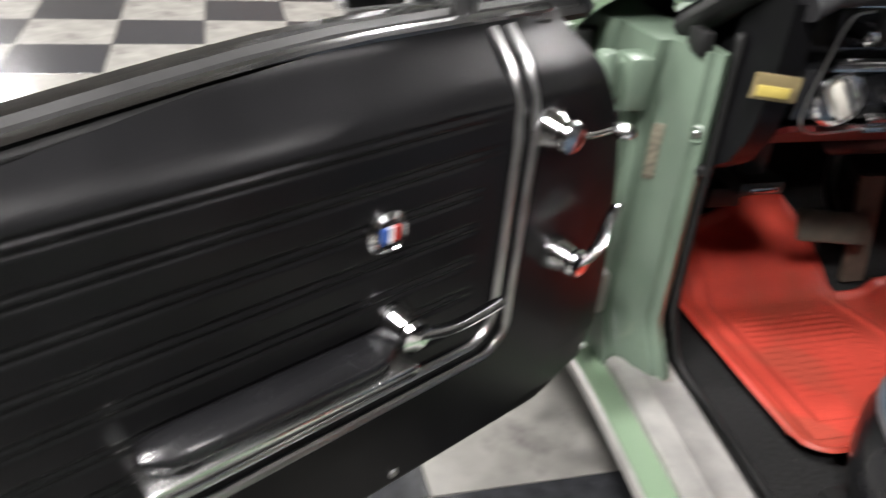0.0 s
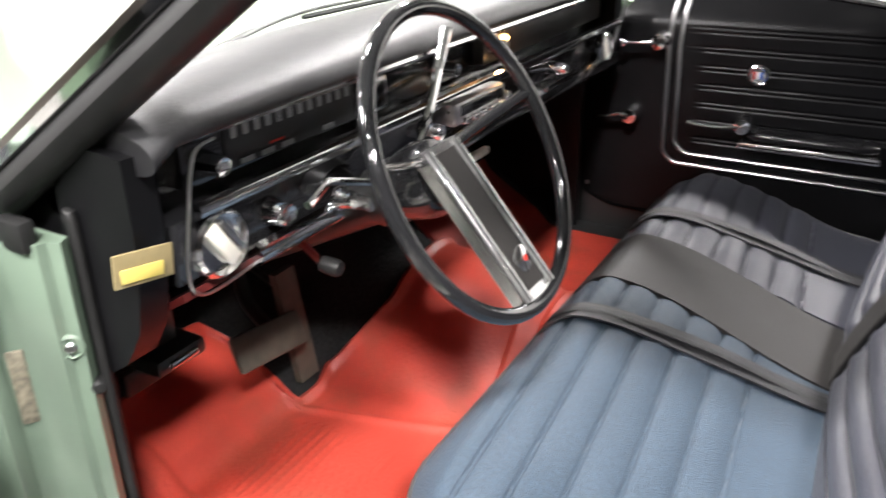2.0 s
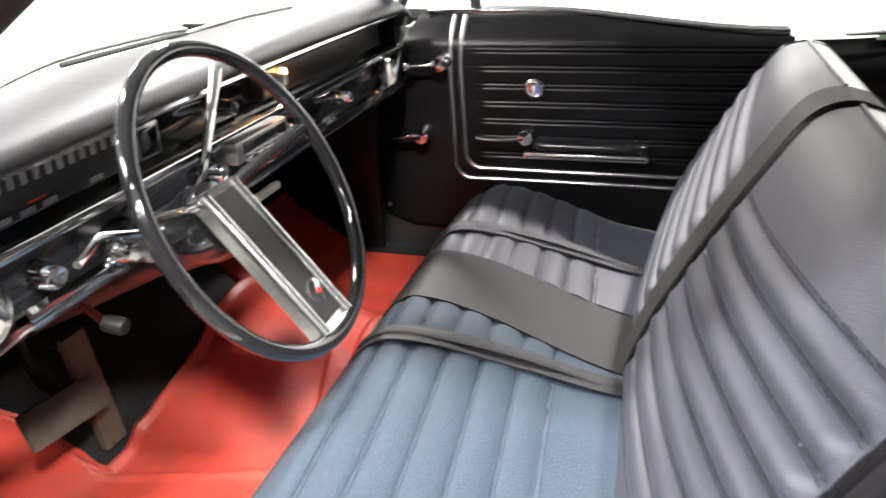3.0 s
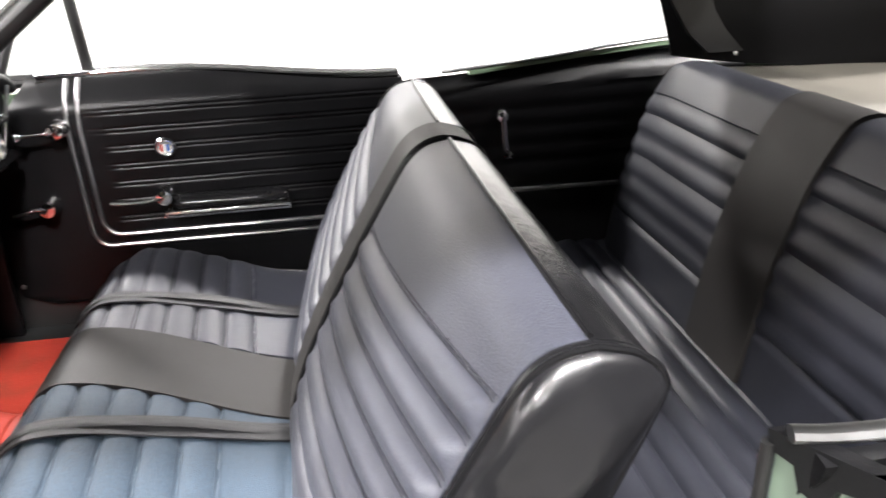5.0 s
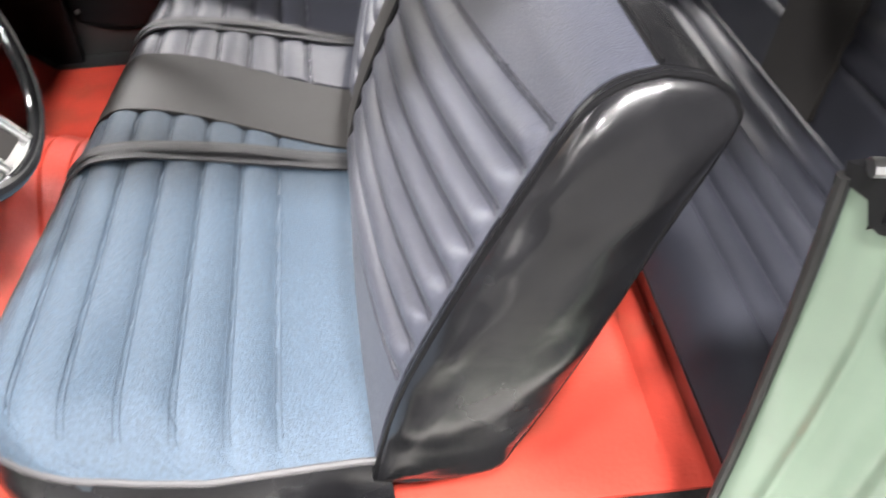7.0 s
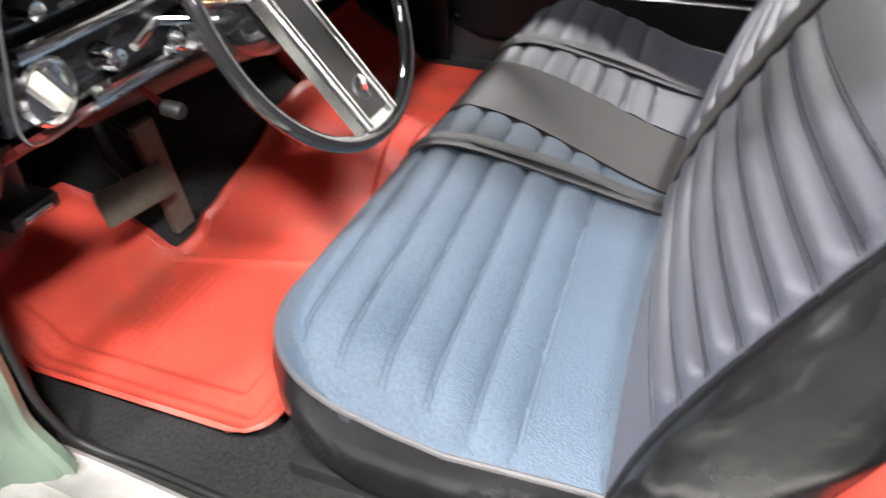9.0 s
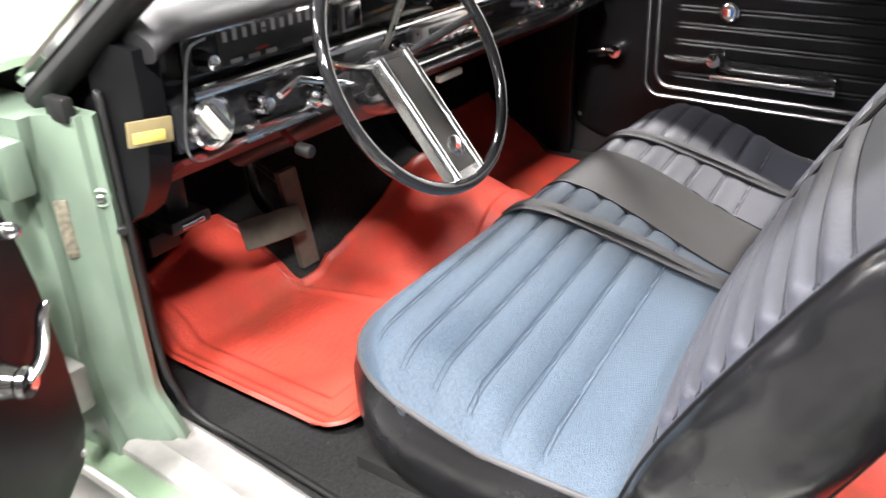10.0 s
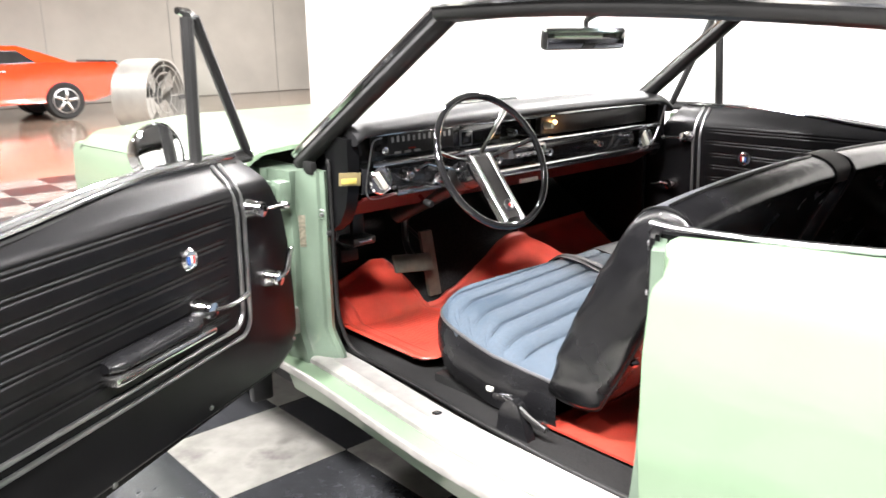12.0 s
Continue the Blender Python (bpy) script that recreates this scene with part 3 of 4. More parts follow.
# ---- doors ----
def door(side, m, label):
    """s runs back along the door from the emblem, n into the cabin, z up."""
    d = thing("car_door", label, "car door", "car doors")
    d.matrix_basis = m
    sg = side

    def P(s, n, z):
        return (sg * s, n, z)
    top = lambda s: 0.985 - 0.05 * smoothstep((s + 0.05) / 0.6)
    front = [(0.44, -0.32), (0.47, -0.395), (0.52, -0.42), (0.62, -0.418), (0.75, -0.405), (0.85, -0.38), (0.92, -0.335), (0.985, -0.275)]

    def panel(u, v):
        z = 0.442 + 0.178 * v / 0.16 if v < 0.16 else 0.62 + 0.295 * (v - 0.16) / 0.68 if v < 0.84 else 0.915 + (top(0.2) - 0.915) * (v - 0.84) / 0.16
        s0 = lerp_table(front, z)[0]
        s = s0 + (0.565 - s0) * u
        if v < 0.16:
            z -= 0.02 * u * (1 - v / 0.16)
        elif v > 0.84:
            z = 0.915 + (top(s) - 0.915) * (v - 0.84) / 0.16
        n = -0.055 * smoothstep((z - 0.9) / 0.09) ** 1.3
        a = smoothstep((s + 0.135) / 0.02)
        for k in range(7):
            zk = 0.905 - 0.0425 * k
            for o in (-0.005, 0.005):
                n -= 0.0022 * a * math.exp(-((z - zk - o) / 0.0028) ** 2)
        edge = min(s - s0, z - 0.442)
        return P(s, n - 0.012 * (1 - min(1, max(0, edge) / 0.012)) ** 2, z)
    us = sorted(set(steps(0, 1, 14) + [0.26, 0.27, 0.28, 0.29, 0.30, 0.31, 0.32]))
    part("trim_panel", sheet(panel, us, steps(0, 1, 420)), VINYL, d, "black pleated vinyl door trim", 88)
    out = [(s, z) for z, s in front[:-2]] + [(-0.375, 0.90), (-0.365, 0.948), (0.57, 0.895), (0.57, 0.42)]
    part("door_shell", prism(out, lambda a, b, c: P(a - 0.006, c, b), -0.155, -0.095), GREEN, d, "pale mint green door shell")
    inner = [(s, z) for z, s in front[:-3]] + [(-0.395, 0.80), (-0.38, 0.86), (0.565, 0.86), (0.565, 0.425)]
    part("door_inner", prism(inner, lambda a, b, c: P(a, c, b), -0.095, -0.012), RUBBER, d)
    # chrome mouldings
    for off, z1 in ((0.0, 0.586), (0.026, 0.612)):
        s0 = -0.205 + off
        pts = [(s0 + 0.002, -0.052, 0.978), (s0 + 0.002, -0.02, 0.945), (s0 + 0.001, -0.003, 0.91), (s0, 0.003, 0.87), (s0 + 0.006, 0.003, 0.66)]
        pts = [Vector(p) for p in pts]
        cs, cz, r = s0 + 0.006 + 0.045, z1 + 0.045, 0.045
        for k in range(1, 8):
            w = math.pi + k * math.pi / 16
            pts.append(Vector((cs + r * math.cos(w), 0.003, cz + r * math.sin(w))))
        pts.append(Vector((0.555, 0.003, z1 - 0.004)))
        part("trim_strip", tube([P(*p) for p in pts], 0.0055, 8, up=None), STEEL, d, "bright metal trim strip")
    part("top_moulding", tube([P(s, -0.058, top(s) + 0.003) for s in steps(-0.27, 0.56, 10)], 0.006, 8), CHROME, d, "chrome moulding along the door top")
    part("window_seal", tube([P(s, -0.085, top(s) - 0.004) for s in steps(-0.36, 0.56, 10)], 0.014, 8), RUBBER, d)
    part("outer_moulding", tube([P(s, -0.118, top(s) - 0.002) for s in steps(-0.27, 0.56, 10)], 0.009, 8), CHROME, d)
    part("top_channel", sheet(lambda u, v: P(-0.27 + 0.838 * u, -0.052 - 0.07 * v, top(-0.27 + 0.838 * u) - 0.009), steps(0, 1, 12), steps(0, 1, 2), 0.004), RUBBER, d)
    # emblem
    e = part("emblem", lathe([(0.024, 0), (0.024, 0.006), (0.019, 0.011), (0.017, 0.009), (0.001, 0.009)], aim(P(0, 0.0, 0.815), (0, 1, 0))), CHROME, d, "round chrome emblem with red, white and blue shields")
    for k, (mm, ds) in enumerate(((EMRED, -0.007), (EMWHITE, 0.0), (EMBLUE, 0.007))):
        part("shield", prism([(ds - 0.0032, 0.823), (ds + 0.0032, 0.823), (ds + 0.0032, 0.811), (ds, 0.805), (ds - 0.0032, 0.811)], lambda a, b, c: P(a, c, b), 0.009, 0.0115), mm, e)

    def crank(name, s, z, ends, lab, tip=None, wide=0.008):
        c = part(name, lathe([(0.024, -0.002), (0.024, 0.004), (0.021, 0.012), (0.016, 0.03), (0.019, 0.036), (0.017, 0.043), (0.001, 0.045)], aim(P(s, 0, z), (0, 1, 0))), CHROME, d, lab)
        part("lever", tube([P(*p) for p in smooth_path([(s, 0.034, z), *ends])], wide, 10, flat=0.55, taper=(1.0, 0.8)), CHROME, c)
        if tip:
            part("knob", lathe([(0.007, -0.004), (0.009, 0.004), (0.010, 0.016), (0.006, 0.022), (0.001, 0.023)], aim(P(*ends[-1]), (0, 1, 0)), 14), tip, c, "small lever knob")
        return c
    crank("vent_crank", -0.224, 0.876, [(-0.258, 0.040, 0.873), (-0.30, 0.042, 0.872)], "chrome vent window crank", CHROME, 0.007)
    crank("door_release", -0.277, 0.697, [(-0.30, 0.045, 0.712), (-0.335, 0.035, 0.745), (-0.352, 0.03, 0.752)] if side > 0 else [(-0.30, 0.042, 0.702), (-0.325, 0.04, 0.695), (-0.35, 0.034, 0.690)], "chrome door release lever", None, 0.011)
    crank("window_crank", -0.015, 0.703, [(-0.06, 0.045, 0.699), (-0.115, 0.045, 0.700), (-0.135, 0.045, 0.703)], "chrome window crank", None, 0.010)
    # arm rest
    arm = part("armrest", loft([[P(s, n * k, 0.682 + (z - 0.682) * k2) for n, z in [(0, 0.670), (0.032, 0.671), (0.037, 0.675), (0.038, 0.683), (0.033, 0.691), (0.018, 0.696), (0, 0.697)]] for s, k, k2 in [(-0.005, 0.6, 0.7), (0.012, 0.9, 0.95), (0.03, 1, 1), (0.2, 1, 1), (0.25, 0.95, 0.95), (0.268, 0.6, 0.7)]]), VINYL_SOFT, d, "black padded armrest on a chrome base")
    part("armrest_base", box(*(sorted((sg * -0.02, sg * 0.275))), -0.002, 0.044, 0.652, 0.669, 0.005), SATIN, arm, "ribbed chrome base")
    part("groove", box(*(sorted((sg * -0.012, sg * 0.268))), 0.0435, 0.0452, 0.659, 0.662), RUBBER, arm)
    for s, z in ((-0.03, 0.468), (0.27, 0.448), (-0.385, 0.50)):
        part("screw", lathe([(0.006, 0), (0.005, 0.003), (0.001, 0.003)], aim(P(s, 0, z), (0, 1, 0)), 10), STEEL, d)
    # vent window
    a, b, c = Vector((-0.155, -0.075, 0.972)), Vector((-0.182, -0.085, 1.298)), Vector((-0.36, -0.075, 0.972))
    b2 = b + Vector((-0.026, 0, 0))
    part("vent_post", tube([P(*p) for p in (a, b)], 0.0145, 8), BLACK, d, "black vent window post")
    part("vent_frame", tube([P(*p) for p in (b, b2, c)], 0.0125, 8), BLACK, d)
    part("vent_moulding", tube([P(p.x, p.y - 0.012, p.z + 0.008) for p in (b + Vector((0.014, 0, 0.006)), b2 + Vector((0.004, 0, 0.004)), b2 + Vector((-0.010, 0, -0.004)), c + Vector((-0.008, 0, 0)))], 0.008, 8), CHROME, d, "chrome vent window frame")
    part("vent_rail", tube([P(*p) for p in (a, c)], 0.011, 8), RUBBER, d)
    bm = bmesh.new()
    bm.faces.new([bm.verts.new(P(*p)) for p in (a, b, c)])
    part("vent_glass", bm, GLASS, d, "clear vent window pane").visible_shadow = False
    # outside mirror
    if side > 0:
        mp = Vector(P(-0.105, -0.128, 1.016))
        dirn = Vector((0.14, 0.97, 0.15)).normalized()
        sh = part("side_mirror", lathe([(0.012, -0.06), (0.05, -0.045), (0.064, -0.015), (0.066, 0.004), (0.062, 0.006), (0.060, 0.002), (0.001, 0.0025)], aim(mp, dirn)), CHROME, d, "round chrome side mirror")
        part("mirror_glass", lathe([(0.060, 0.003), (0.001, 0.004)], aim(mp, dirn)), MIRROR, sh)
        part("stalk", tube(smooth_path([P(-0.11, -0.13, 0.92), P(-0.11, -0.165, 0.95), mp - dirn * 0.03]), 0.010, 8), CHROME, sh)
    return d


COS, SIN = 0.8827, 0.47
door(1, Matrix(((-COS, SIN, 0, -1.224), (-SIN, -COS, 0, -0.179), (0, 0, 1, 0), (0, 0, 0, 1))), "open driver's door with black trim and chrome handles")
door(-1, Matrix(((0, -1, 0, 0.765), (1, 0, 0, -0.319), (0, 0, 1, 0), (0, 0, 0, 1))), "closed passenger door with black trim and chrome handles")


# ---- front bench seat ----
SX0, SX1 = -0.618, 0.735


def cushion_point(x, v, lift=0.0):
    """v: 0 at the front lip, 1 at the back."""
    r = 0.17
    dx = max(0, r - (x - SX0), r - (SX1 - x))
    yf = -0.17 - (r - math.sqrt(max(0, r * r - dx * dx)))
    y = yf + (-0.64 - yf) * v
    e = min(x - SX0, SX1 - x, (yf - y) * 1.2)
    drop = 0.012 + 0.040 * smoothstep((y + 0.64) / 0.30)
    z = 0.500 + 0.107 * smoothstep((y + 0.66) / 0.42) - drop * (1 - min(1, e / 0.085)) ** 2
    g = 0.0
    if lift >= 0:
        line = (y + 0.491 - (x + 0.09) * 0.07) / 0.0535
        if (-1 if x > 0.2 else 0) < line < 5.5 and e > 0.004:
            g = (0.010 * abs(math.sin(math.pi * line)) ** 0.45 - 0.008) * smoothstep(e / 0.018)
    rear = smoothstep((-0.42 - y) / 0.2)
    x += 0.026 * rear * (1 - smoothstep((x - SX0) / 0.25)) - 0.026 * rear * (1 - smoothstep((SX1 - x) / 0.25))
    return (x, y, z + g + lift)


def front_seat():
    seat = thing("front_bench_seat", "front bench seat in blue and charcoal cloth with black vinyl sides", "car seat")
    vs = steps(0, 1, 110)

    def xs(a, b):
        return [a + (b - a) * t for t in steps(0, 1, max(4, int(abs(b - a) / 0.012)))]
    end = [SX0 + 0.1 * (1 - math.cos(w)) for w in steps(0, math.pi / 2, 8)]
    part("cushion_cover", sheet(cushion_point, end[:-1] + xs(end[-1], 0.05), vs, 0.02), BLUE, seat, "blue pleated cloth cushion cover")
    part("cushion_band", sheet(lambda x, v: (lambda p: (p[0], p[1], p[2] + 0.006))(cushion_point(x - 0.03 * v, v, -0.002)), xs(0.05, 0.25), vs[::4], 0.02), BAND, seat, "smooth grey vinyl centre band")
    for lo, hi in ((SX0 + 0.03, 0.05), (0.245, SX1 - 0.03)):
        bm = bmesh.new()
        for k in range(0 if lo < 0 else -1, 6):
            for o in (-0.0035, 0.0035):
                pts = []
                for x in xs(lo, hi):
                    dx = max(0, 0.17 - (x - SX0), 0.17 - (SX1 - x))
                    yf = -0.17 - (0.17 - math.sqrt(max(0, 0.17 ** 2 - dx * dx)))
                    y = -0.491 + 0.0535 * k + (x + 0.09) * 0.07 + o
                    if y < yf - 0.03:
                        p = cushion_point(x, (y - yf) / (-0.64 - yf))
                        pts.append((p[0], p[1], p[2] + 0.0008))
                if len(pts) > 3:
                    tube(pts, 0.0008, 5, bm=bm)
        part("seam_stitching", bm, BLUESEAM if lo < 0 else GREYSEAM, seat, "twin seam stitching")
    end2 = [SX1 - 0.1 * (1 - math.cos(w)) for w in steps(math.pi / 2, 0, 8)]
    part("cushion_cover", sheet(cushion_point, xs(0.24, end2[0]) + end2[1:], vs, 0.02), GREYCLOTH, seat, "charcoal pleated cloth cushion cover")
    # vinyl skirt round the cushion
    lip = [cushion_point(SX0 + 0.0005, v, -0.002) for v in (1.0, 0.9, 0.7, 0.4, 0.2, 0.05)] + [cushion_point(x, 0, -0.002) for x in end + xs(end[-1], end2[0]) + end2] + [cushion_point(SX1 - 0.0005, v, -0.002) for v in (0.05, 0.3, 0.7, 0.95)]
    lip = [Vector(p) for p in lip]
    mid = Vector((0.04, -0.45, 0))
    rings = []
    for k, (drop, inset) in enumerate(((0, 0.0), (0.03, -0.012), (0.08, -0.012), (0.13, 0.0), (0.16, 0.03), (0.175, 0.06))):
        rings.append([Vector((p.x, p.y, max(0.37, p.z - drop))) + (Vector((mid.x - p.x, mid.y - p.y, 0)).normalized() * inset) for p in lip])
    part("skirt", loft(rings, closed=False, caps=False), VINYL_SOFT, seat, "black vinyl cushion side")
    part("piping", tube(lip, 0.0045, 8), PIPE, seat)
    # frame and fittings
    part("seat_track", box(-0.60, -0.56, -0.62, -0.22, 0.33, 0.39, 0.006), BLACK, seat)
    part("seat_track", box(0.58, 0.62, -0.62, -0.22, 0.33, 0.39, 0.006), BLACK, seat)
    lev = part("adjuster_lever", tube(smooth_path([(-0.655, -0.50, 0.435), (-0.665, -0.54, 0.445), (-0.668, -0.565, 0.45), (-0.66, -0.62, 0.42), (-0.655, -0.66, 0.405)]), 0.005, 8, flat=1.6), BLACK, seat, "black seat adjuster lever with a pale knob")
    part("lever_knob", box(-0.664, -0.653, -0.50, -0.48, 0.445, 0.457, 0.004), CREAM, lev)
    part("hinge_cover", loft([[(-0.648 - o, y, z) for y, z in [(-0.526, 0.368), (-0.536, 0.42), (-0.555, 0.448), (-0.575, 0.455), (-0.592, 0.446), (-0.625, 0.368)]] for o in (0, 0.018, 0.026)]), VINYL_SOFT, seat, "black plastic seat hinge cover")
    part("release_tab", box(-0.676, -0.652, -0.560, -0.528, 0.450, 0.456, 0.003), CHROME, seat, "chrome seat release tab")
    part("recline_bolt", lathe([(0.010, 0), (0.009, 0.008), (0.001, 0.010)], aim((-0.585, -0.832, 0.60), (-0.5, -1, -0.2)), 14), CHROME, seat)

    # back rests
    front_p = [(-0.630, 0.472), (-0.640, 0.51), (-0.655, 0.56), (-0.677, 0.617), (-0.700, 0.664), (-0.724, 0.710), (-0.748, 0.753), (-0.775, 0.80), (-0.807, 0.853), (-0.840, 0.903), (-0.868, 0.925), (-0.902, 0.932)]
    back_p = [(-0.940, 0.921), (-0.962, 0.898), (-0.957, 0.868), (-0.905, 0.755), (-0.845, 0.62), (-0.785, 0.505), (-0.765, 0.474), (-0.72, 0.462), (-0.665, 0.462)]
    fr = smooth_path([(0, *p) for p in front_p], 18)

    def bulge(x):
        t = (x - SX0) / (SX1 - SX0)
        return math.sin(math.pi * min(1, max(0, t))) ** 0.7

    def pleat_lines(x):
        """Height of the lowest seam and the pitch: the seams sweep up towards the outer ends."""
        t = min(1, max(0, (-0.0 - x) / 0.66, (x - 0.12) / 0.62)) ** 1.4
        return 0.515 + 0.11 * t, 0.0425 - 0.004 * t

    def face(x, p, pleat):
        y, z = p.y, p.z
        b = bulge(x)
        h = (z - 0.5) / 0.45
        y += 0.045 * b * (1 - 0.5 * h)
        z += 0.030 * b * h
        if pleat:
            z0, pitch = pleat_lines(x)
            line = (p.z - z0) / pitch
            if 0.0 < line < 7.0:
                g = (0.026 * abs(math.sin(math.pi * line)) ** 0.5 - 0.016) * smoothstep((min(x - pleat[0], pleat[1] - x) - 0.012) / 0.03)
                y += g * 0.9
                z += g * 0.4
        return Vector((x, y, z))

    def back_rest(x0, x1, mat_face, lab, left, right):
        n = max(6, int((x1 - x0) / 0.012))
        xr = sorted(steps(x0 + 0.012 * left, x1 - 0.012 * right, n) + [x0 + 0.018, x0 + 0.03, x1 - 0.018, x1 - 0.03])
        pp = part("backrest", sheet(lambda x, p: face(x, p, (x0, x1)), xr, fr, 0.02, (0, 1, 0.3)), mat_face, seat, lab)
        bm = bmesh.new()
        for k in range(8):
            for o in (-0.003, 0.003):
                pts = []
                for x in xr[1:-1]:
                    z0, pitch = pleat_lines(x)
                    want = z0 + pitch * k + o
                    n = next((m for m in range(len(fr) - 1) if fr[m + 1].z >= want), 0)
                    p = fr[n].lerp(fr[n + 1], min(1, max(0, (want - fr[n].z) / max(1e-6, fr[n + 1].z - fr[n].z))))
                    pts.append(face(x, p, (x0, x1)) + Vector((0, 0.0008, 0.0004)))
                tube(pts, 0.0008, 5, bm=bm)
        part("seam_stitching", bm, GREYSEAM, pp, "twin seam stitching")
        bk = smooth_path([(0, *front_p[-1])] + [(0, *p) for p in back_p], 5)
        part("backrest_shell", sheet(lambda x, p: face(x, p, False), xr, bk, 0.004, (0, -1, 0.6)), VINYL_SOFT, pp, "dark vinyl backrest shell")
        part("top_piping", tube([face(x, Vector((0, -0.903, 0.933)), False) for x in xr], 0.003, 8), VINYL, pp)
        for on, x, sg in ((left, x0, -1), (right, x1, 1)):
            outline = [face(x, p, False) for p in fr[::2]] + [face(x, p, False) for p in bk[1:]]
            c = sum(outline, Vector()) / len(outline)
            rings = []
            for k, sc in enumerate((1.0, 1.0, 0.985, 0.96, 0.92, 0.86, 0.78, 0.70, 0.62, 0.54, 0.46, 0.38, 0.30, 0.22, 0.14, 0.05)):
                o = -0.012 if k == 0 else 0.034 * math.sqrt(max(0, 1 - sc ** 3))
                ring = []
                for q in outline:
                    y, z = c.y + (q.y - c.y) * sc, c.z + (q.z - c.z) * sc
                    near = smoothstep((sc - 0.25) / 0.5) * min(1, k / 4)
                    along, across = (y * 0.55 + z * 0.83), (y * 0.83 - z * 0.55)
                    w = 0.011 * near * noise.noise(Vector((across * 6 + along * 4, along * 22 - across * 7, 3.1))) + 0.003 * min(1, k / 4) * noise.noise(Vector((across * 13, along * 5, 7.7)))
                    ring.append(Vector((x + sg * (o + w), y, z)))
                rings.append(ring)
            part("backrest_side", loft(rings), VINYL_SOFT, pp, "wrinkled black vinyl backrest side", 88)
            if on:
                part("piping", tube([q + Vector((sg * 0.002, 0, 0)) for q in outline], 0.0032, 8, closed=True), VINYL, pp)
        return pp
    back_rest(-0.60, 0.033, GREYCLOTH, "charcoal pleated cloth driver's backrest", 1, 1)
    back_rest(0.135, SX1 - 0.02, GREYCLOTH, "charcoal pleated cloth passenger's backrest", 1, 1)
    xr = steps(0.038, 0.130, 8)
    fb = [face(0, Vector((0, *p)), False) for p in front_p] + [face(0, Vector((0, *p)), False) for p in back_p[:3]]
    part("centre_band", sheet(lambda x, p: (x, p.y + 0.004, p.z + 0.004), xr, smooth_path(fb, 4), 0.03, (0, 1, 0.5)), BAND, seat, "smooth grey vinyl centre band")


front_seat()


def belt(x0, x1, lab):
    def f(u, v):
        x = x0 + (x1 - x0) * v + (u - 0.5) * 0.048
        p = cushion_point(x, 0.02 + 0.97 * v, -0.001)
        return (p[0], p[1], p[2] + 0.0075 + 0.002 * math.sin(v * 11) + (0.0025 if abs(u - 0.5) < 0.2 else 0))
    b = thing("seat_belt", lab, "seat belt", "seat belts")
    part("webbing", sheet(f, steps(0, 1, 8), steps(0, 1, 50), 0.003), WEBBING, b)
    up = sheet(lambda u, v: (lambda p: (p[0] + 0.004, p[1], p[2] + 0.004 + 0.003 * math.sin(3 + v * 9)))(f(0.22 + 0.6 * u, 0.02 + 0.96 * v)), steps(0, 1, 6), steps(0, 1, 50), 0.0025)
    part("upper_strap", up, WEBBING, b, "folded upper strap")


belt(-0.105, -0.01, "black lap belt webbing lying across the cushion")
belt(0.355, 0.45, "black lap belt webbing lying across the cushion")


# ---- rear seat ----
def rear_seat():
    seat = thing("rear_bench_seat", "black pleated rear bench seat with a grey centre band", "car seat")

    def cush(x, v):
        y = -1.0 - 0.42 * v
        e = min(0.72 - abs(x - 0.0), -1.0 - y)
        z = 0.545 - 0.03 * v - 0.07 * (1 - min(1, e / 0.07)) ** 2
        line = (y + 1.08) / 0.05
        g = 0.016 * math.sqrt(abs(math.sin(math.pi * line))) - 0.012 if -6 < line < 0 else 0
        return (x, y, z + g)
    part("cushion", sheet(cush, steps(-0.70, 0.72, 40), steps(0, 1, 90), 0.02), REARVINYL, seat)
    part("front_skirt", sheet(lambda x, v: (x, -1.0 - 0.03 * v, 0.478 - 0.15 * v), steps(-0.70, 0.72, 10), steps(0, 1, 4), 0.01, (0, 1, 0)), VINYL_SOFT, seat)
    prof = [(-1.335, 0.52), (-1.355, 0.62), (-1.385, 0.74), (-1.43, 0.86), (-1.467, 0.925), (-1.495, 0.953), (-1.54, 0.958), (-1.57, 0.93)]
    pr = smooth_path([(0, *p) for p in prof], 14)

    def back(x, p, lift=0.0):
        e = 0.70 - abs(x)
        dy = -0.05 * (1 - min(1, e / 0.12)) ** 2
        dz = -0.03 * (1 - min(1, e / 0.2)) ** 2
        line = (p.z - 0.62) / 0.045
        g = 0.011 * math.sqrt(abs(math.sin(math.pi * line))) - 0.008 if 0 < line < 6 and not lift and abs(x) < 0.66 else 0
        return (x, p.y + dy + g + lift, p.z + dz * (p.z - 0.5) * 2 + lift)
    part("backrest", sheet(back, steps(-0.70, 0.70, 50), pr, 0.02, (0, 1, 0.3)), REARVINYL, seat)
    part("centre_band", sheet(lambda x, p: back(x, p, 0.007), steps(-0.06, 0.13, 8), pr[::4], 0.01, (0, 1, 0.3)), BAND, seat, "smooth grey vinyl centre band")


rear_seat()


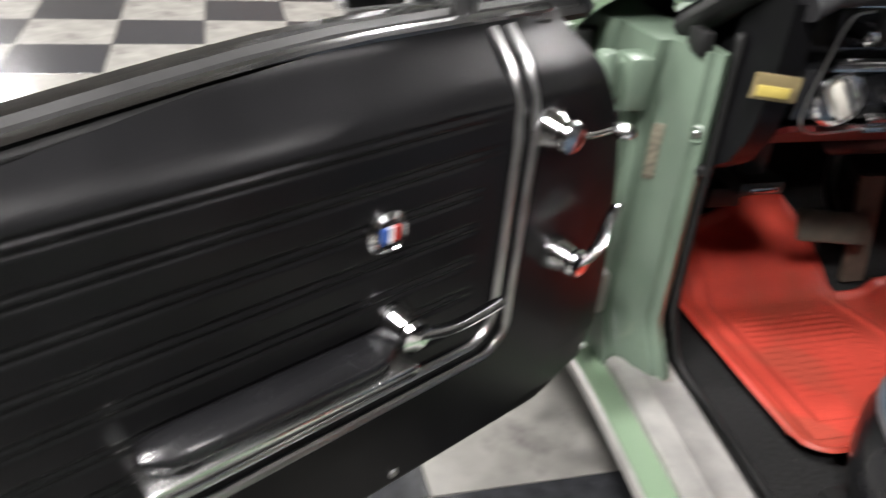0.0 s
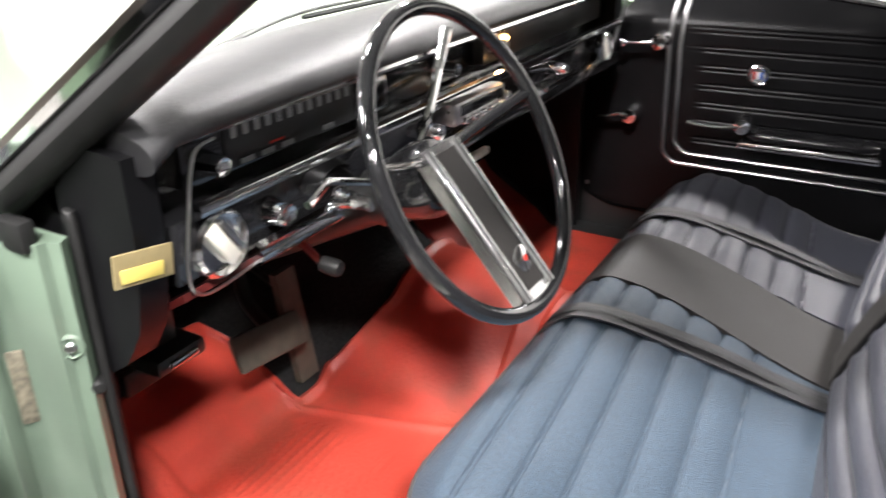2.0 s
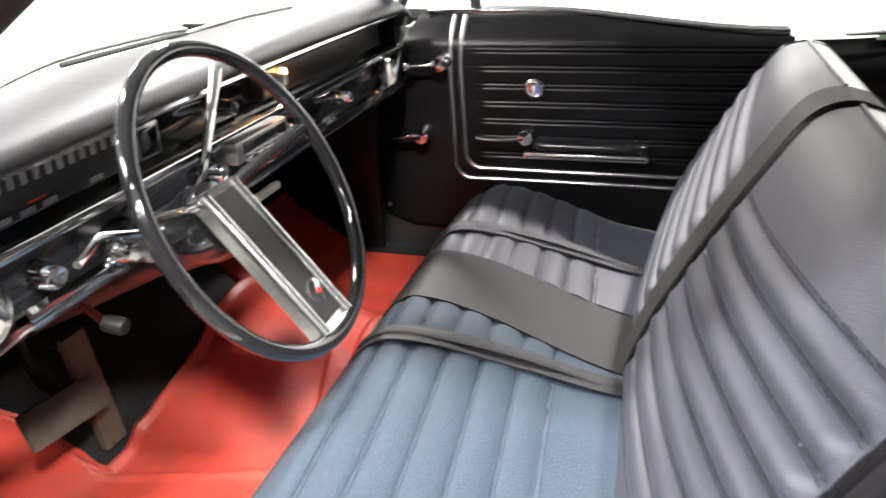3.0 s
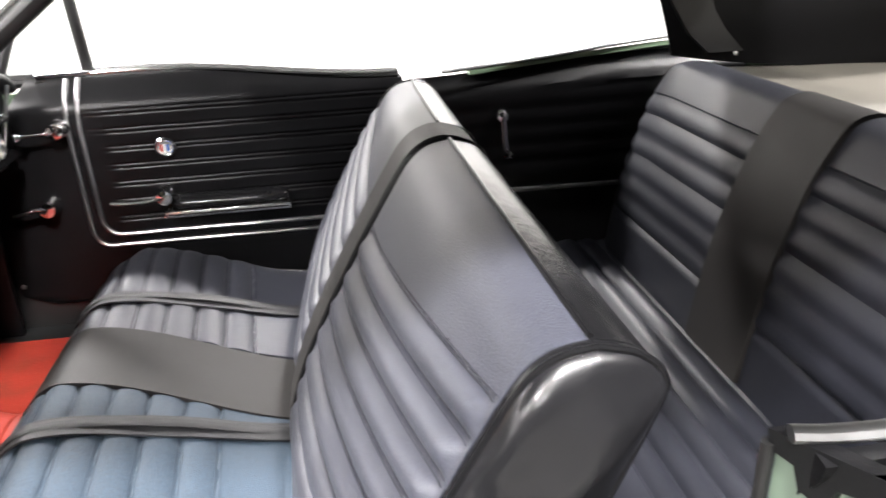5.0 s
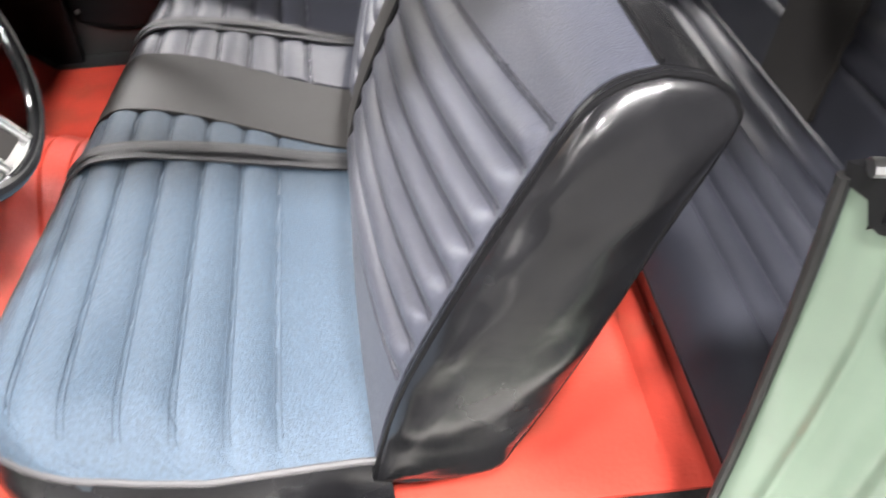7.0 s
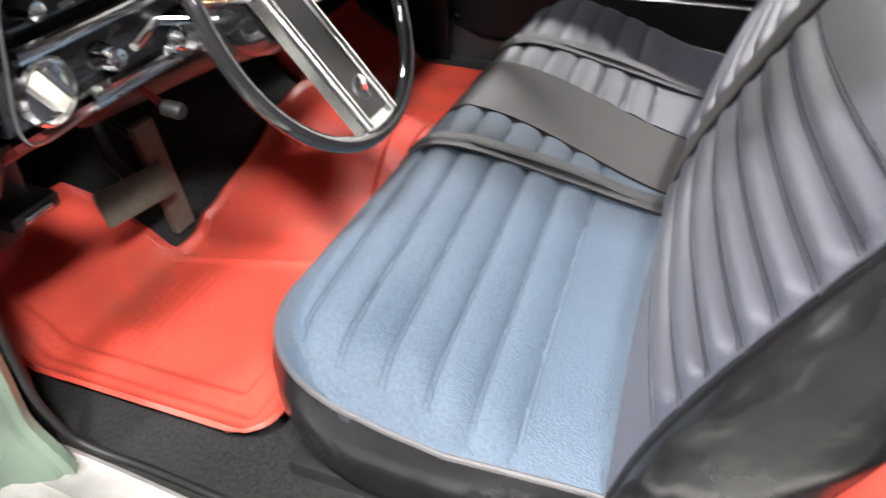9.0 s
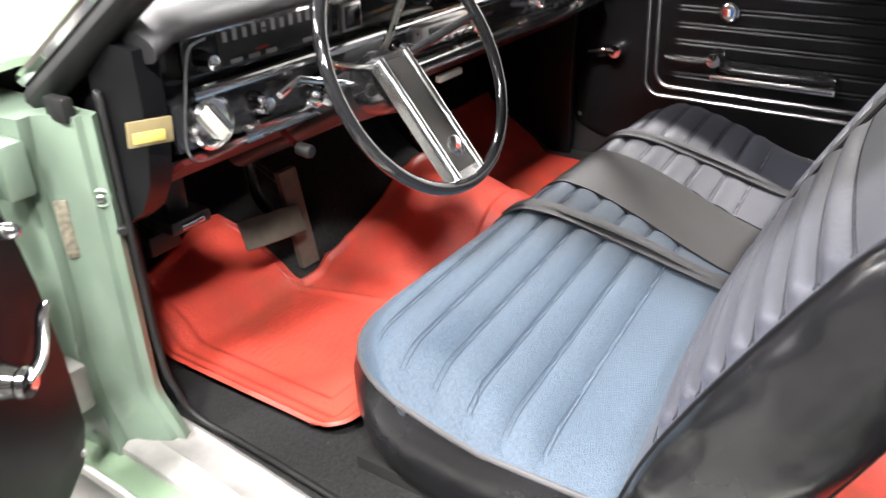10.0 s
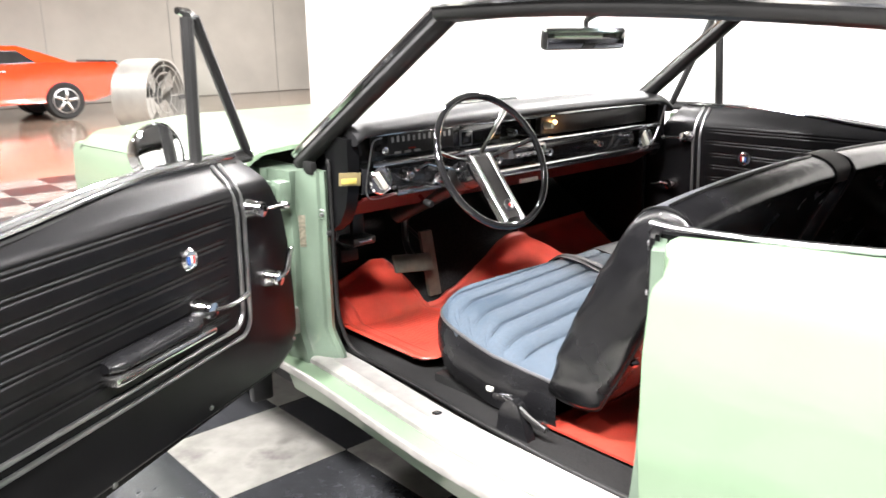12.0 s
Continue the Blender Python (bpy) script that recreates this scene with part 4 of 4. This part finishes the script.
# ---- dashboard ----
def dashboard():
    d = thing("dashboard", "black padded dashboard with chrome trim and gauges", "dashboard")
    L, R = -0.675, 0.745
    PL, PR = -0.676, 0.76

    def px(x):
        return 0.05 * smoothstep((abs(x - 0.03) - 0.45) / 0.28) ** 2
    pad = [(0.26, 0.985), (0.20, 1.03), (0.10, 1.048), (0.03, 1.046), (-0.012, 1.034), (-0.026, 1.02), (-0.022, 1.008), (0.0, 1.003), (0.06, 1.0), (0.26, 0.94)]
    part("pad", loft([[(x, q.x - 0.13 * smoothstep((abs(x - 0.035) - 0.40) / 0.30) * smoothstep((q.x - 0.05) / 0.15), q.y - 0.02 * (x - 0.03) ** 2 - 0.02 * smoothstep((abs(x - 0.03) - 0.66) / 0.075) ** 1.5 * 1.6) for q in smooth_path([(y, z, 0) for y, z in pad], 3, True)] for x in steps(PL, PR, 44)]), PAD, d, "padded black dash top")
    part("face", box(L + 0.01, R - 0.005, 0.045, 0.07, 0.82, 1.005), GLOSS, d)
    part("side_cap", prism([(0.10, 0.99), (0.05, 1.0), (0.0, 0.995), (0.0, 0.93), (0.004, 0.87), (0.018, 0.81), (0.045, 0.767), (0.09, 0.736), (0.115, 0.74)], lambda a, b, c: (c, a, b), -0.692, -0.655, 0.006), VINYL, d)
    part("side_cap", prism([(0.12, 0.99), (0.05, 1.0), (0.0, 0.995), (0.0, 0.93), (0.005, 0.84), (0.03, 0.80), (0.12, 0.80)], lambda a, b, c: (c, a, b), 0.70, 0.745, 0.006), VINYL, d)
    # chrome rails
    for z, r, y, fl, m in ((1.002, 0.006, -0.016, 1, CHROME), (0.922, 0.007, -0.010, 1.3, CHROME), (0.840, 0.012, -0.004, 1.2, CHROME)):
        part("trim_rail", tube([(x, y, z) for x in steps(L + (0.135 if z < 0.9 else 0.055), R - 0.045, 12)], r, 8, flat=fl), m, d, "chrome dash rail")
    part("trim_end", tube(smooth_path([(L + 0.085, -0.016, 0.992), (L + 0.062, -0.014, 0.986), (L + 0.052, -0.012, 0.965), (L + 0.043, -0.010, 0.92), (L + 0.034, -0.008, 0.87), (L + 0.036, -0.008, 0.843), (L + 0.055, -0.007, 0.829), (L + 0.10, -0.006, 0.829), (L + 0.16, -0.006, 0.836)]), 0.0019, 8), STEEL, d, "thin bright trim line round the panel end")
    part("trim_end", tube(smooth_path([(R - 0.045, -0.03, 0.99), (R - 0.05, -0.012, 0.92), (R - 0.09, -0.006, 0.85), (R - 0.13, -0.004, 0.838)]), 0.004, 8), STEEL, d)
    part("lower_face", box(L + 0.03, R - 0.05, 0.005, 0.05, 0.842, 0.912, 0.004), GLOSS, d)
    part("gauge_panel", box(-0.60, -0.10, 0.025, 0.05, 0.930, 0.998, 0.004), GLOSS, d)
    g = part("gauge_lens", box(-0.54, -0.30, 0.021, 0.026, 0.936, 0.994, 0.002), BLACK, d)
    for k in range(12):
        part("gauge_mark", box(-0.53 + 0.019 * k, -0.53 + 0.019 * k + 0.008, 0.0195, 0.0215, 0.970, 0.984 + 0.003 * (k % 2)), STEEL, g)
    for x in (-0.52, -0.485, -0.45, -0.37):
        part("gauge_bar", box(x, x + 0.022, 0.0195, 0.0215, 0.938, 0.944), STEEL, g)
    part("gauge_needle", box(-0.47, -0.445, 0.0195, 0.0215, 0.948, 0.951), EMRED, g)
    part("clock", box(-0.275, -0.225, 0.019, 0.026, 0.934, 0.98, 0.003), STEEL, d)
    part("clock_face", box(-0.27, -0.23, 0.017, 0.020, 0.939, 0.975, 0.002), GLOSS, d)

    def knob(name, x, z, r, m, lab, y=0.0):
        k = part(name, lathe([(r * 1.15, 0), (r * 1.15, 0.006), (r, 0.010), (r * 0.92, 0.028), (r * 0.8, 0.032), (r * 0.6, 0.030), (0.001, 0.030)], aim((x, y + 0.004, z), (0, -1, 0)), 20), m, d, lab)
        return k
    knob("dimmer_knob", -0.573, 0.955, 0.013, CHROME, "chrome knob", 0.02)
    knob("wiper_knob", -0.503, 0.880, 0.015, CHROME, "chrome knob")
    for x, lab in ((-0.592, "round chrome air vent"), (0.615, "round chrome air vent")):
        v = part("air_vent", lathe([(0.038, 0), (0.038, 0.010), (0.034, 0.014), (0.032, 0.004), (0.001, 0.003)], aim((x, 0.0, 0.876), (0, -1, 0)), 28), CHROME, d, lab)
        part("vane", box(-0.029, 0.029, -0.006, 0.004, -0.009, 0.009, 0.003), CREAM, v).matrix_basis = pose(x, -0.008, 0.876, 0, 55, 0)
        part("vane", box(-0.024, 0.024, -0.006, 0.004, -0.003, 0.003, 0.002), STEEL, v).matrix_basis = pose(x + 0.014, -0.008, 0.882, 0, 55, 0)
    part("ignition", lathe([(0.017, 0), (0.017, 0.01), (0.012, 0.016), (0.012, 0.03), (0.001, 0.032)], aim((-0.385, -0.004, 0.858), (0, -1, 0)), 18), CHROME, d)
    part("key", box(-0.390, -0.380, -0.06, -0.03, 0.848, 0.868, 0.003), SATIN, d)
    # radio
    r = part("radio", box(-0.125, 0.045, -0.034, 0.03, 0.884, 0.920, 0.006), STEEL, d, "chrome-faced radio")
    part("radio_dial", box(-0.108, 0.030, -0.037, -0.030, 0.898, 0.915, 0.002), GLOSS, r)
    for k in range(5):
        part("push_button", box(-0.106 + 0.028 * k, -0.084 + 0.028 * k, -0.043, -0.03, 0.886, 0.895, 0.002), CHROME, r)
    for x in (-0.155, 0.075):
        knob("radio_knob", x, 0.885, 0.014, CHROME, "chrome radio knob")
    knob("heater_knob", -0.07, 0.958, 0.012, CHROME, "chrome heater knob", 0.02)
    lit = knob("lighter", 0.105, 0.965, 0.011, CREAM, "cream lighter knob", 0.02)
    # glowing stand-in for a warm reflection, no bulb known here
    part("glint_glow", lathe([(0.006, 0), (0.007, 0.006), (0.004, 0.011), (0.001, 0.012)], aim((0.140, 0.019, 0.972), (0, -1, 0)), 12), AMBERGLOW, lit, "small amber glow added for a warm reflection on the dash")
    part("glove_box", box(0.08, 0.66, 0.022, 0.05, 0.933, 0.998, 0.006), GLOVE, d, "satin black glove box door")
    knob("glove_lock", 0.335, 0.885, 0.011, CHROME, "chrome glove box lock")
    # lower red panel, switches
    part("lower_panel", sheet(lambda u, v: (L + 0.03 + (R - L - 0.08) * u, 0.0 + 0.10 * v, 0.828 - 0.06 * v), steps(0, 1, 6), steps(0, 1, 4), 0.008, (0, -1, 0)), REDPAINT, d, "dark red lower dash panel")
    part("pull_tab", box(-0.045, 0.035, -0.012, 0.0, 0.797, 0.810, 0.003), CREAM, d)
    part("brake_release", lathe([(0.010, 0), (0.011, 0.02), (0.009, 0.026), (0.001, 0.027)], aim((-0.455, -0.03, 0.80), (0, -1, -0.1)), 18), RUBBER, d)
    part("brake_rod", tube([(-0.455, -0.03, 0.80), (-0.40, 0.08, 0.81)], 0.006, 8), CHROME, d)
    part("warning_plate", box(-0.03, 0.03, -0.002, 0.002, -0.017, 0.017, 0.001), DARKGOLD, d, "yellow and brown warning plate").matrix_basis = pose(-0.693, -0.008, 0.893, 2, 4, -14)
    part("plate_panel", box(-0.024, 0.018, -0.003, 0.0005, -0.010, 0.004, 0.0005), YELLOW, d).matrix_basis = pose(-0.6932, -0.0095, 0.891, 2, 4, -14)


dashboard()
# added point light that spreads the warm glint over the glove box
amber = bpy.data.lights.new("glint_light", "POINT")
amber.energy, amber.color, amber.shadow_soft_size = 0.22, (1.0, 0.5, 0.18), 0.006
new("glint_light", amber).location = (0.142, -0.008, 0.972)


# ---- steering wheel and column ----
def steering():
    w = thing("steering_wheel", "black steering wheel with a wide chrome spoke", "steering wheel")
    c = Vector((-0.342, -0.185, 0.922))
    nrm = Vector((0, -0.893, 0.449)).normalized()
    ex, ey = Vector((1, 0, 0)), Vector((0, 0.449, 0.893)).normalized()
    R0 = 0.188
    rim = part("rim", tube([c + ex * (R0 * math.cos(a)) + ey * (R0 * math.sin(a)) for a in (2 * math.pi * k / 64 for k in range(64))], 0.0100, 12, closed=True), GLOSS, w, "glossy black rim")
    hub = c - nrm * 0.06
    at = lambda x, y, h: c + ex * x + ey * y + nrm * h

    def bar(x0, x1, y0, y1, h0, h1, z0, z1):
        return loft([[at(xx, yy, hh + z) for xx, yy, hh in ((x0, y0, h0), (x1, y0, h0), (x1, y1, h1), (x0, y1, h1))] for z in (z0, z1)])
    sp = part("spoke", bar(-0.040, 0.040, 0.035, -0.185, -0.05, 0.0, -0.012, 0.006), SATIN, w, "wide chrome spoke with a dark centre")
    part("spoke_inlay", bar(-0.021, 0.021, 0.025, -0.165, -0.048, -0.004, 0.005, 0.009), BAND, sp)
    for x in (-0.032, 0.032):
        part("spoke_rib", tube([at(x, 0.03, -0.045), at(x, -0.175, 0.003)], 0.0085, 10), SATIN, sp)
    part("emblem", lathe([(0.017, 0), (0.017, 0.004), (0.012, 0.007), (0.001, 0.007)], aim(at(0, -0.13, -0.002), nrm), 20), SATIN, sp)
    part("emblem_shield", lathe([(0.0045, 0.0068), (0.004, 0.0078), (0.001, 0.008)], aim(at(0, -0.13, -0.002), nrm), 14), EMRED, sp)
    for sx in (-1, 1):
        part("side_spoke", tube(smooth_path([at(0, 0.02, -0.055), at(sx * 0.08, 0.03, -0.045), at(sx * 0.185, 0.045, 0.0)]), 0.010, 10, flat=0.6), GLOSS, w)
    part("hub", lathe([(0.045, -0.05), (0.05, -0.02), (0.045, 0.0), (0.001, 0.004)], aim(hub, nrm)), GLOSS, w)
    col = thing("steering_column", "black steering column with chrome shift lever", "steering column")
    part("column", tube([hub - nrm * 0.03, hub - nrm * 0.42], 0.034, 18, taper=(1, 0.85)), BLACK, col)
    part("collar", lathe([(0.04, -0.04), (0.043, 0), (0.038, 0.02)], aim(hub - nrm * 0.06, nrm)), BLACK, col)
    lv = part("shift_lever", tube(smooth_path([hub - nrm * 0.06, Vector((-0.27, -0.07, 0.935)), Vector((-0.165, -0.037, 1.010))]), 0.0065, 8), CHROME, col, "chrome shift lever")
    part("shift_knob", tube(smooth_path([Vector((-0.200, -0.048, 0.986)), Vector((-0.175, -0.040, 1.003)), Vector((-0.148, -0.031, 1.024)), Vector((-0.141, -0.029, 1.029))]), 0.0095, 10, taper=(0.75, 1.1)), SATIN, lv)
    part("turn_lever", tube([hub - nrm * 0.04, Vector((-0.47, -0.06, 0.915)), Vector((-0.52, -0.07, 0.905))], 0.005, 8), CHROME, col)


steering()


# ---- floor mats, pedals ----
def mats():
    ground = ground_height

    def front_edge(x):
        return lerp_table([(-0.6, 0.345), (-0.5, 0.36), (-0.34, 0.405), (-0.29, 0.40), (-0.272, 0.36), (-0.26, 0.25), (-0.25, 0.222), (-0.2, 0.218), (-0.16, 0.225), (-0.12, 0.20), (-0.06, 0.14), (0.0, 0.115), (0.10, 0.11), (0.18, 0.12), (0.235, 0.17), (0.27, 0.21), (0.285, 0.28), (0.305, 0.335), (0.72, 0.345)], x)[0]

    def cell(u, v):
        y0, x0 = -0.178, -0.592
        x = x0 + 1.297 * u
        y1 = front_edge(x)
        r = 0.055
        dx = max(0, r - (x - x0))
        back = y0 + (r - math.sqrt(max(0, r * r - dx * dx)))
        y = back + (y1 - back) * v
        e = min(x - x0, y - back)
        f = min(e, y1 - y)
        z = ground(x, y) + 0.006 + 0.004 * noise.noise(Vector((x * 7, y * 7, 1.3))) * smoothstep(f / 0.06)
        z += 0.008 * math.exp(-((e - 0.006) / 0.006) ** 2) + 0.007 * (1 - smoothstep((e - 0.030) / 0.010)) + 0.008 * (1 - smoothstep((e - 0.072) / 0.012))
        z += 0.011 * math.exp(-((y1 - y - 0.008) / 0.009) ** 2)
        z += 0.005 * math.exp(-((x + 0.235 + 0.25 * (y - 0.1)) / 0.008) ** 2) * smoothstep((0.24 - y) / 0.05)
        if -0.50 < x < -0.27 and -0.04 < y < 0.18:
            z += 0.0008 * math.sin(y / 0.008 * math.pi) * (noise.noise(Vector((x * 30, y * 12, 4.0))) > -0.15) * smoothstep(min(x + 0.50, -0.27 - x) / 0.02)
        return (x, y, z)
    bm = sheet(cell, steps(0, 1, 220), steps(0, 1, 190), 0.006)
    tagged(part("floor_mat", bm, RED), "full-width red rubber floor mat with worn dirty heel ribs", "floor mat", "red floor mats")

    def rear(u, v):
        x, y = -0.60 + 1.23 * u, -0.60 - 0.42 * v
        e = min(x + 0.60, 0.63 - x, -0.60 - y, y + 1.02)
        return (x, y, 0.006 + ground_height(x, y) + 0.006 * math.exp(-((e - 0.012) / 0.008) ** 2) + 0.006 * math.exp(-((e - 0.05) / 0.006) ** 2))
    tagged(part("floor_mat", sheet(rear, steps(0, 1, 60), steps(0, 1, 50), 0.006), RED), "red rubber floor mat before the rear seat", "floor mat", "red floor mats")
    tag = thing("paper_tag", "dark printed protective strip lying by the mat corner", "tag")
    part("strip", box(-0.075, 0.075, -0.018, 0.018, 0, 0.0015), RUBBER, tag)
    for k, (a, w) in enumerate(((-0.06, 0.016), (-0.038, 0.012), (-0.02, 0.016), (0.002, 0.012), (0.02, 0.016), (0.044, 0.014))):
        part("print_bar", box(a, a + w, -0.008, 0.008, 0.0015, 0.0022), STEEL, tag)
    tag.matrix_basis = pose(-0.43, -0.215, 0.369, 0, 0, 28)
    p = thing("brake_pedal", "worn wide brake pedal on a steel arm", "pedal")
    pad = part("pad", box(-0.085, 0.075, -0.012, 0.0, -0.03, 0.03, 0.006), PEDAL, p, "worn grey rubber pad")
    pad.matrix_basis = pose(-0.305, 0.218, 0.542, -28, 8, 0)
    part("arm", tube(smooth_path([(-0.275, 0.232, 0.535), (-0.262, 0.30, 0.575), (-0.25, 0.32, 0.66), (-0.25, 0.26, 0.80)]), 0.012, 8), BLACK, p)
    p = thing("accelerator_pedal", "worn grey rubber accelerator pedal", "pedal")
    part("pad", prism([(-0.024, 0), (0.024, 0), (0.028, 0.24), (-0.02, 0.24)], lambda a, b, c: (-0.203 + a - 0.14 * b, 0.226 + 0.04 * b + c, 0.41 + b * 0.93), 0.0, 0.014, 0.004), PEDAL, p)
    part("rod", tube([(-0.22, 0.243, 0.58), (-0.22, 0.42, 0.66)], 0.006, 8), BLACK, p)
    p = thing("parking_brake_pedal", "small black parking brake pedal", "pedal")
    part("pad", box(-0.585, -0.52, 0.212, 0.228, 0.598, 0.636, 0.006), RUBBER, p)
    part("arm", tube([(-0.55, 0.224, 0.617), (-0.56, 0.30, 0.66), (-0.56, 0.30, 0.82)], 0.008, 8), BLACK, p)
    b = thing("fuse_box", "small black box with a chrome edge under the dash", "fuse box")
    part("box", box(-0.60, -0.52, 0.12, 0.20, 0.668, 0.692, 0.006), BLACK, b)
    part("bracket", box(-0.58, -0.54, 0.15, 0.17, 0.688, 0.83, 0.003), BLACK, b)
    part("clip", box(-0.585, -0.54, 0.113, 0.121, 0.677, 0.686, 0.002), CHROME, b)


mats()


def rear_view_mirror():
    m = thing("rear_view_mirror", "wide rear-view mirror hung from the windshield header", "mirror")
    body = part("housing", box(-0.128, 0.128, -0.02, 0.012, -0.03, 0.03, 0.012, seg=3), BLACK, m)
    body.matrix_basis = pose(-0.05, -0.245, 1.237, 8, 0, -22)
    g = part("mirror_glass", box(-0.12, 0.12, -0.0225, -0.0205, -0.024, 0.024, 0.001), MIRROR, m)
    g.matrix_basis = pose(-0.05, -0.245, 1.237, 8, 0, -22)
    part("arm", tube(smooth_path([(-0.015, -0.24, 1.25), (-0.01, -0.225, 1.285), (0.0, -0.27, 1.305)]), 0.008, 8), CHROME, m)


rear_view_mirror()
# ---- things across the hall ----
def orange_coupe():
    c = thing("orange_coupe", "bright orange two-door muscle car parked across the hall", "car")
    c.matrix_basis = pose(3.32, 13.45, 0, 0, 0, 0) @ Matrix.Scale(0.93, 4)
    # x runs forward to the left of the view, y across
    low = [(0.02, 0.55), (0.0, 0.75), (-0.02, 0.90), (0.05, 0.97), (0.9, 0.99), (1.35, 1.0), (3.2, 0.93), (4.6, 0.82), (4.7, 0.6), (4.65, 0.32), (0.5, 0.30), (0.1, 0.42)]
    rings = []
    for y, k in ((-0.93, 0.9), (-0.955, 1.0), (-0.9, 1.0), (0.9, 1.0), (0.93, 0.9)):
        rings.append([(-a, y, 0.62 + (b - 0.62) * k) for a, b in low])
    part("body", loft(rings), ORANGE, c, "glossy orange body")
    cab = [(0.75, 0.97), (1.25, 1.17), (1.6, 1.29), (2.3, 1.29), (3.1, 0.93)]
    part("cabin", loft([[(-a, y * (1 - 0.28 * (b - 0.93) / 0.36), b) for a, b in cab] for y in (-0.88, 0.88)]), ORANGE, c)
    win = [(1.38, 1.0), (1.62, 1.20), (2.25, 1.22), (2.85, 0.98)]
    for sy in (-1, 1):
        part("side_window", loft([[(-a, sy * (0.89 + d) * (1 - 0.28 * (b - 0.93) / 0.36), b) for a, b in win] for d in (-0.02, 0.012)]), BLACK, c)
        part("window_moulding", tube([(-a, sy * 0.905 * (1 - 0.28 * (b - 0.93) / 0.36), b) for a, b in win], 0.012, 8, closed=True), CHROME, c)
    part("spoiler", box(-0.16, 0.06, -0.8, 0.8, 0.955, 0.995, 0.012), BLACK, c)
    part("rear_bumper", box(-0.05, 0.06, -0.88, 0.88, 0.55, 0.62, 0.02), CHROME, c)
    part("door_handle", box(-2.05, -1.9, -0.97, -0.955, 0.85, 0.88, 0.005), CHROME, c)
    for x in (-0.98, -3.75):
        for sy in (-1, 1):
            m = pose(x, sy * 0.84, 0.325) @ pose(0, 0, 0, -90 * sy, 0, 0)
            t = part("wheel", lathe([(0.20, -0.13), (0.30, -0.14), (0.328, -0.10), (0.328, 0.10), (0.30, 0.14), (0.20, 0.13)], m), TYRE, c)
            part("rim", lathe([(0.225, 0.10), (0.225, 0.15), (0.205, 0.155), (0.195, 0.12), (0.001, 0.11)], m), STEEL, t)
            for k in range(5):
                part("rim_spoke", box(0.02, 0.20, -0.028, 0.028, 0.11, 0.15, 0.01), CHROME, t).matrix_basis = m @ pose(0, 0, 0, 0, 0, 72 * k + 10)
        arch = lathe([(0.385, -0.962), (0.385, -0.94), (0.28, -0.94), (0.28, -0.962)], pose(x, 0, 0.36, -90, 0, 0) @ pose(0, 0, 0, 180, 0, 0))
        part("wheel_arch", arch, BLACK, c)
    return c


orange_coupe()


def drum_fan():
    f = thing("drum_fan", "large grey steel drum fan on the hall floor", "fan")
    f.matrix_basis = pose(2.0, 8.0, 0.0, 0, 0, 36) @ Matrix.Scale(0.93, 4)
    z = 0.64
    m = pose(0, 0, z, 90, 0, 0)
    part("drum", lathe([(0.45, -0.24), (0.475, -0.24), (0.475, 0.24), (0.45, 0.24), (0.45, -0.24)], m, 48), GALV, f, "grey steel drum shell")
    for h in (-0.24, 0.24):
        for r in (0.12, 0.21, 0.3, 0.39):
            part("guard_ring", tube([m @ Vector((r * math.cos(a), r * math.sin(a), h)) for a in (2 * math.pi * k / 40 for k in range(40))], 0.006, 6, closed=True), GALV, f)
        for k in range(8):
            a = math.pi * k / 4
            part("guard_bar", tube([m @ Vector((0.1 * math.cos(a), 0.1 * math.sin(a), h)), m @ Vector((0.45 * math.cos(a), 0.45 * math.sin(a), h))], 0.006, 6), GALV, f)
    part("motor", lathe([(0.001, -0.14), (0.12, -0.14), (0.13, 0.1), (0.001, 0.12)], m), BLACK, f)
    for k in range(4):
        b = sheet(lambda u, v: (0.10 + 0.32 * u, (v - 0.5) * (0.16 + 0.1 * u), 0.06 * (v - 0.5)), steps(0, 1, 4), steps(0, 1, 3), 0.006)
        part("blade", b, GALV, f).matrix_basis = m @ pose(0, 0, 0.12, 0, 0, 90 * k + 30)
    for sx in (-1, 1):
        part("leg", box(sx * 0.35 - 0.03, sx * 0.35 + 0.03, -0.25, 0.25, 0.06, 0.30, 0.01), GALV, f)
        for y in (-0.22, 0.22):
            part("caster", lathe([(0.06, -0.02), (0.065, 0), (0.06, 0.02)], pose(sx * 0.35, y, 0.065, 0, 90, 0)), TYRE, f)
    part("name_plate", box(-0.10, 0.10, -0.482, -0.472, z - 0.03, z + 0.03), BLACK, f).matrix_basis = pose(0, 0, 0, 0, 0, 0)


drum_fan()


# ---- floor tiles ----
def tiles():
    floor = bpy.data.objects["floor"]
    x0, y0 = -1.45, 0.20
    n = 0
    for i in range(-14, 30):
        for k in range(-14, 15):
            x, y = x0 + (i + 0.5) * TILE, y0 + (k + 0.5) * TILE
            dark = (i + k) % 2 == 0
            me = TILE_MESHES[0 if dark else 1]
            if -6 <= i <= 8 and 0 <= k <= 14 or (-3 <= i <= 2 and -3 <= k < 0):
                ob = new("tile", me)
                ob.location = (x, y, 0)
                ob.parent = floor
                n += 1
            else:
                b = FAR_TILES[0 if dark else 1]
                h = TILE / 2 - 0.0008
                b.faces.new([b.verts.new((x + sx * h, y + sy * h, 0)) for sx, sy in ((-1, -1), (1, -1), (1, 1), (-1, 1))])
    for k, m in ((0, TILE_DARK), (1, TILE_LIGHT)):
        tagged(part("outer_tiles", FAR_TILES[k], m, floor, smooth=0), "checkered vinyl tiles further off", kind="stuff")


tiles()
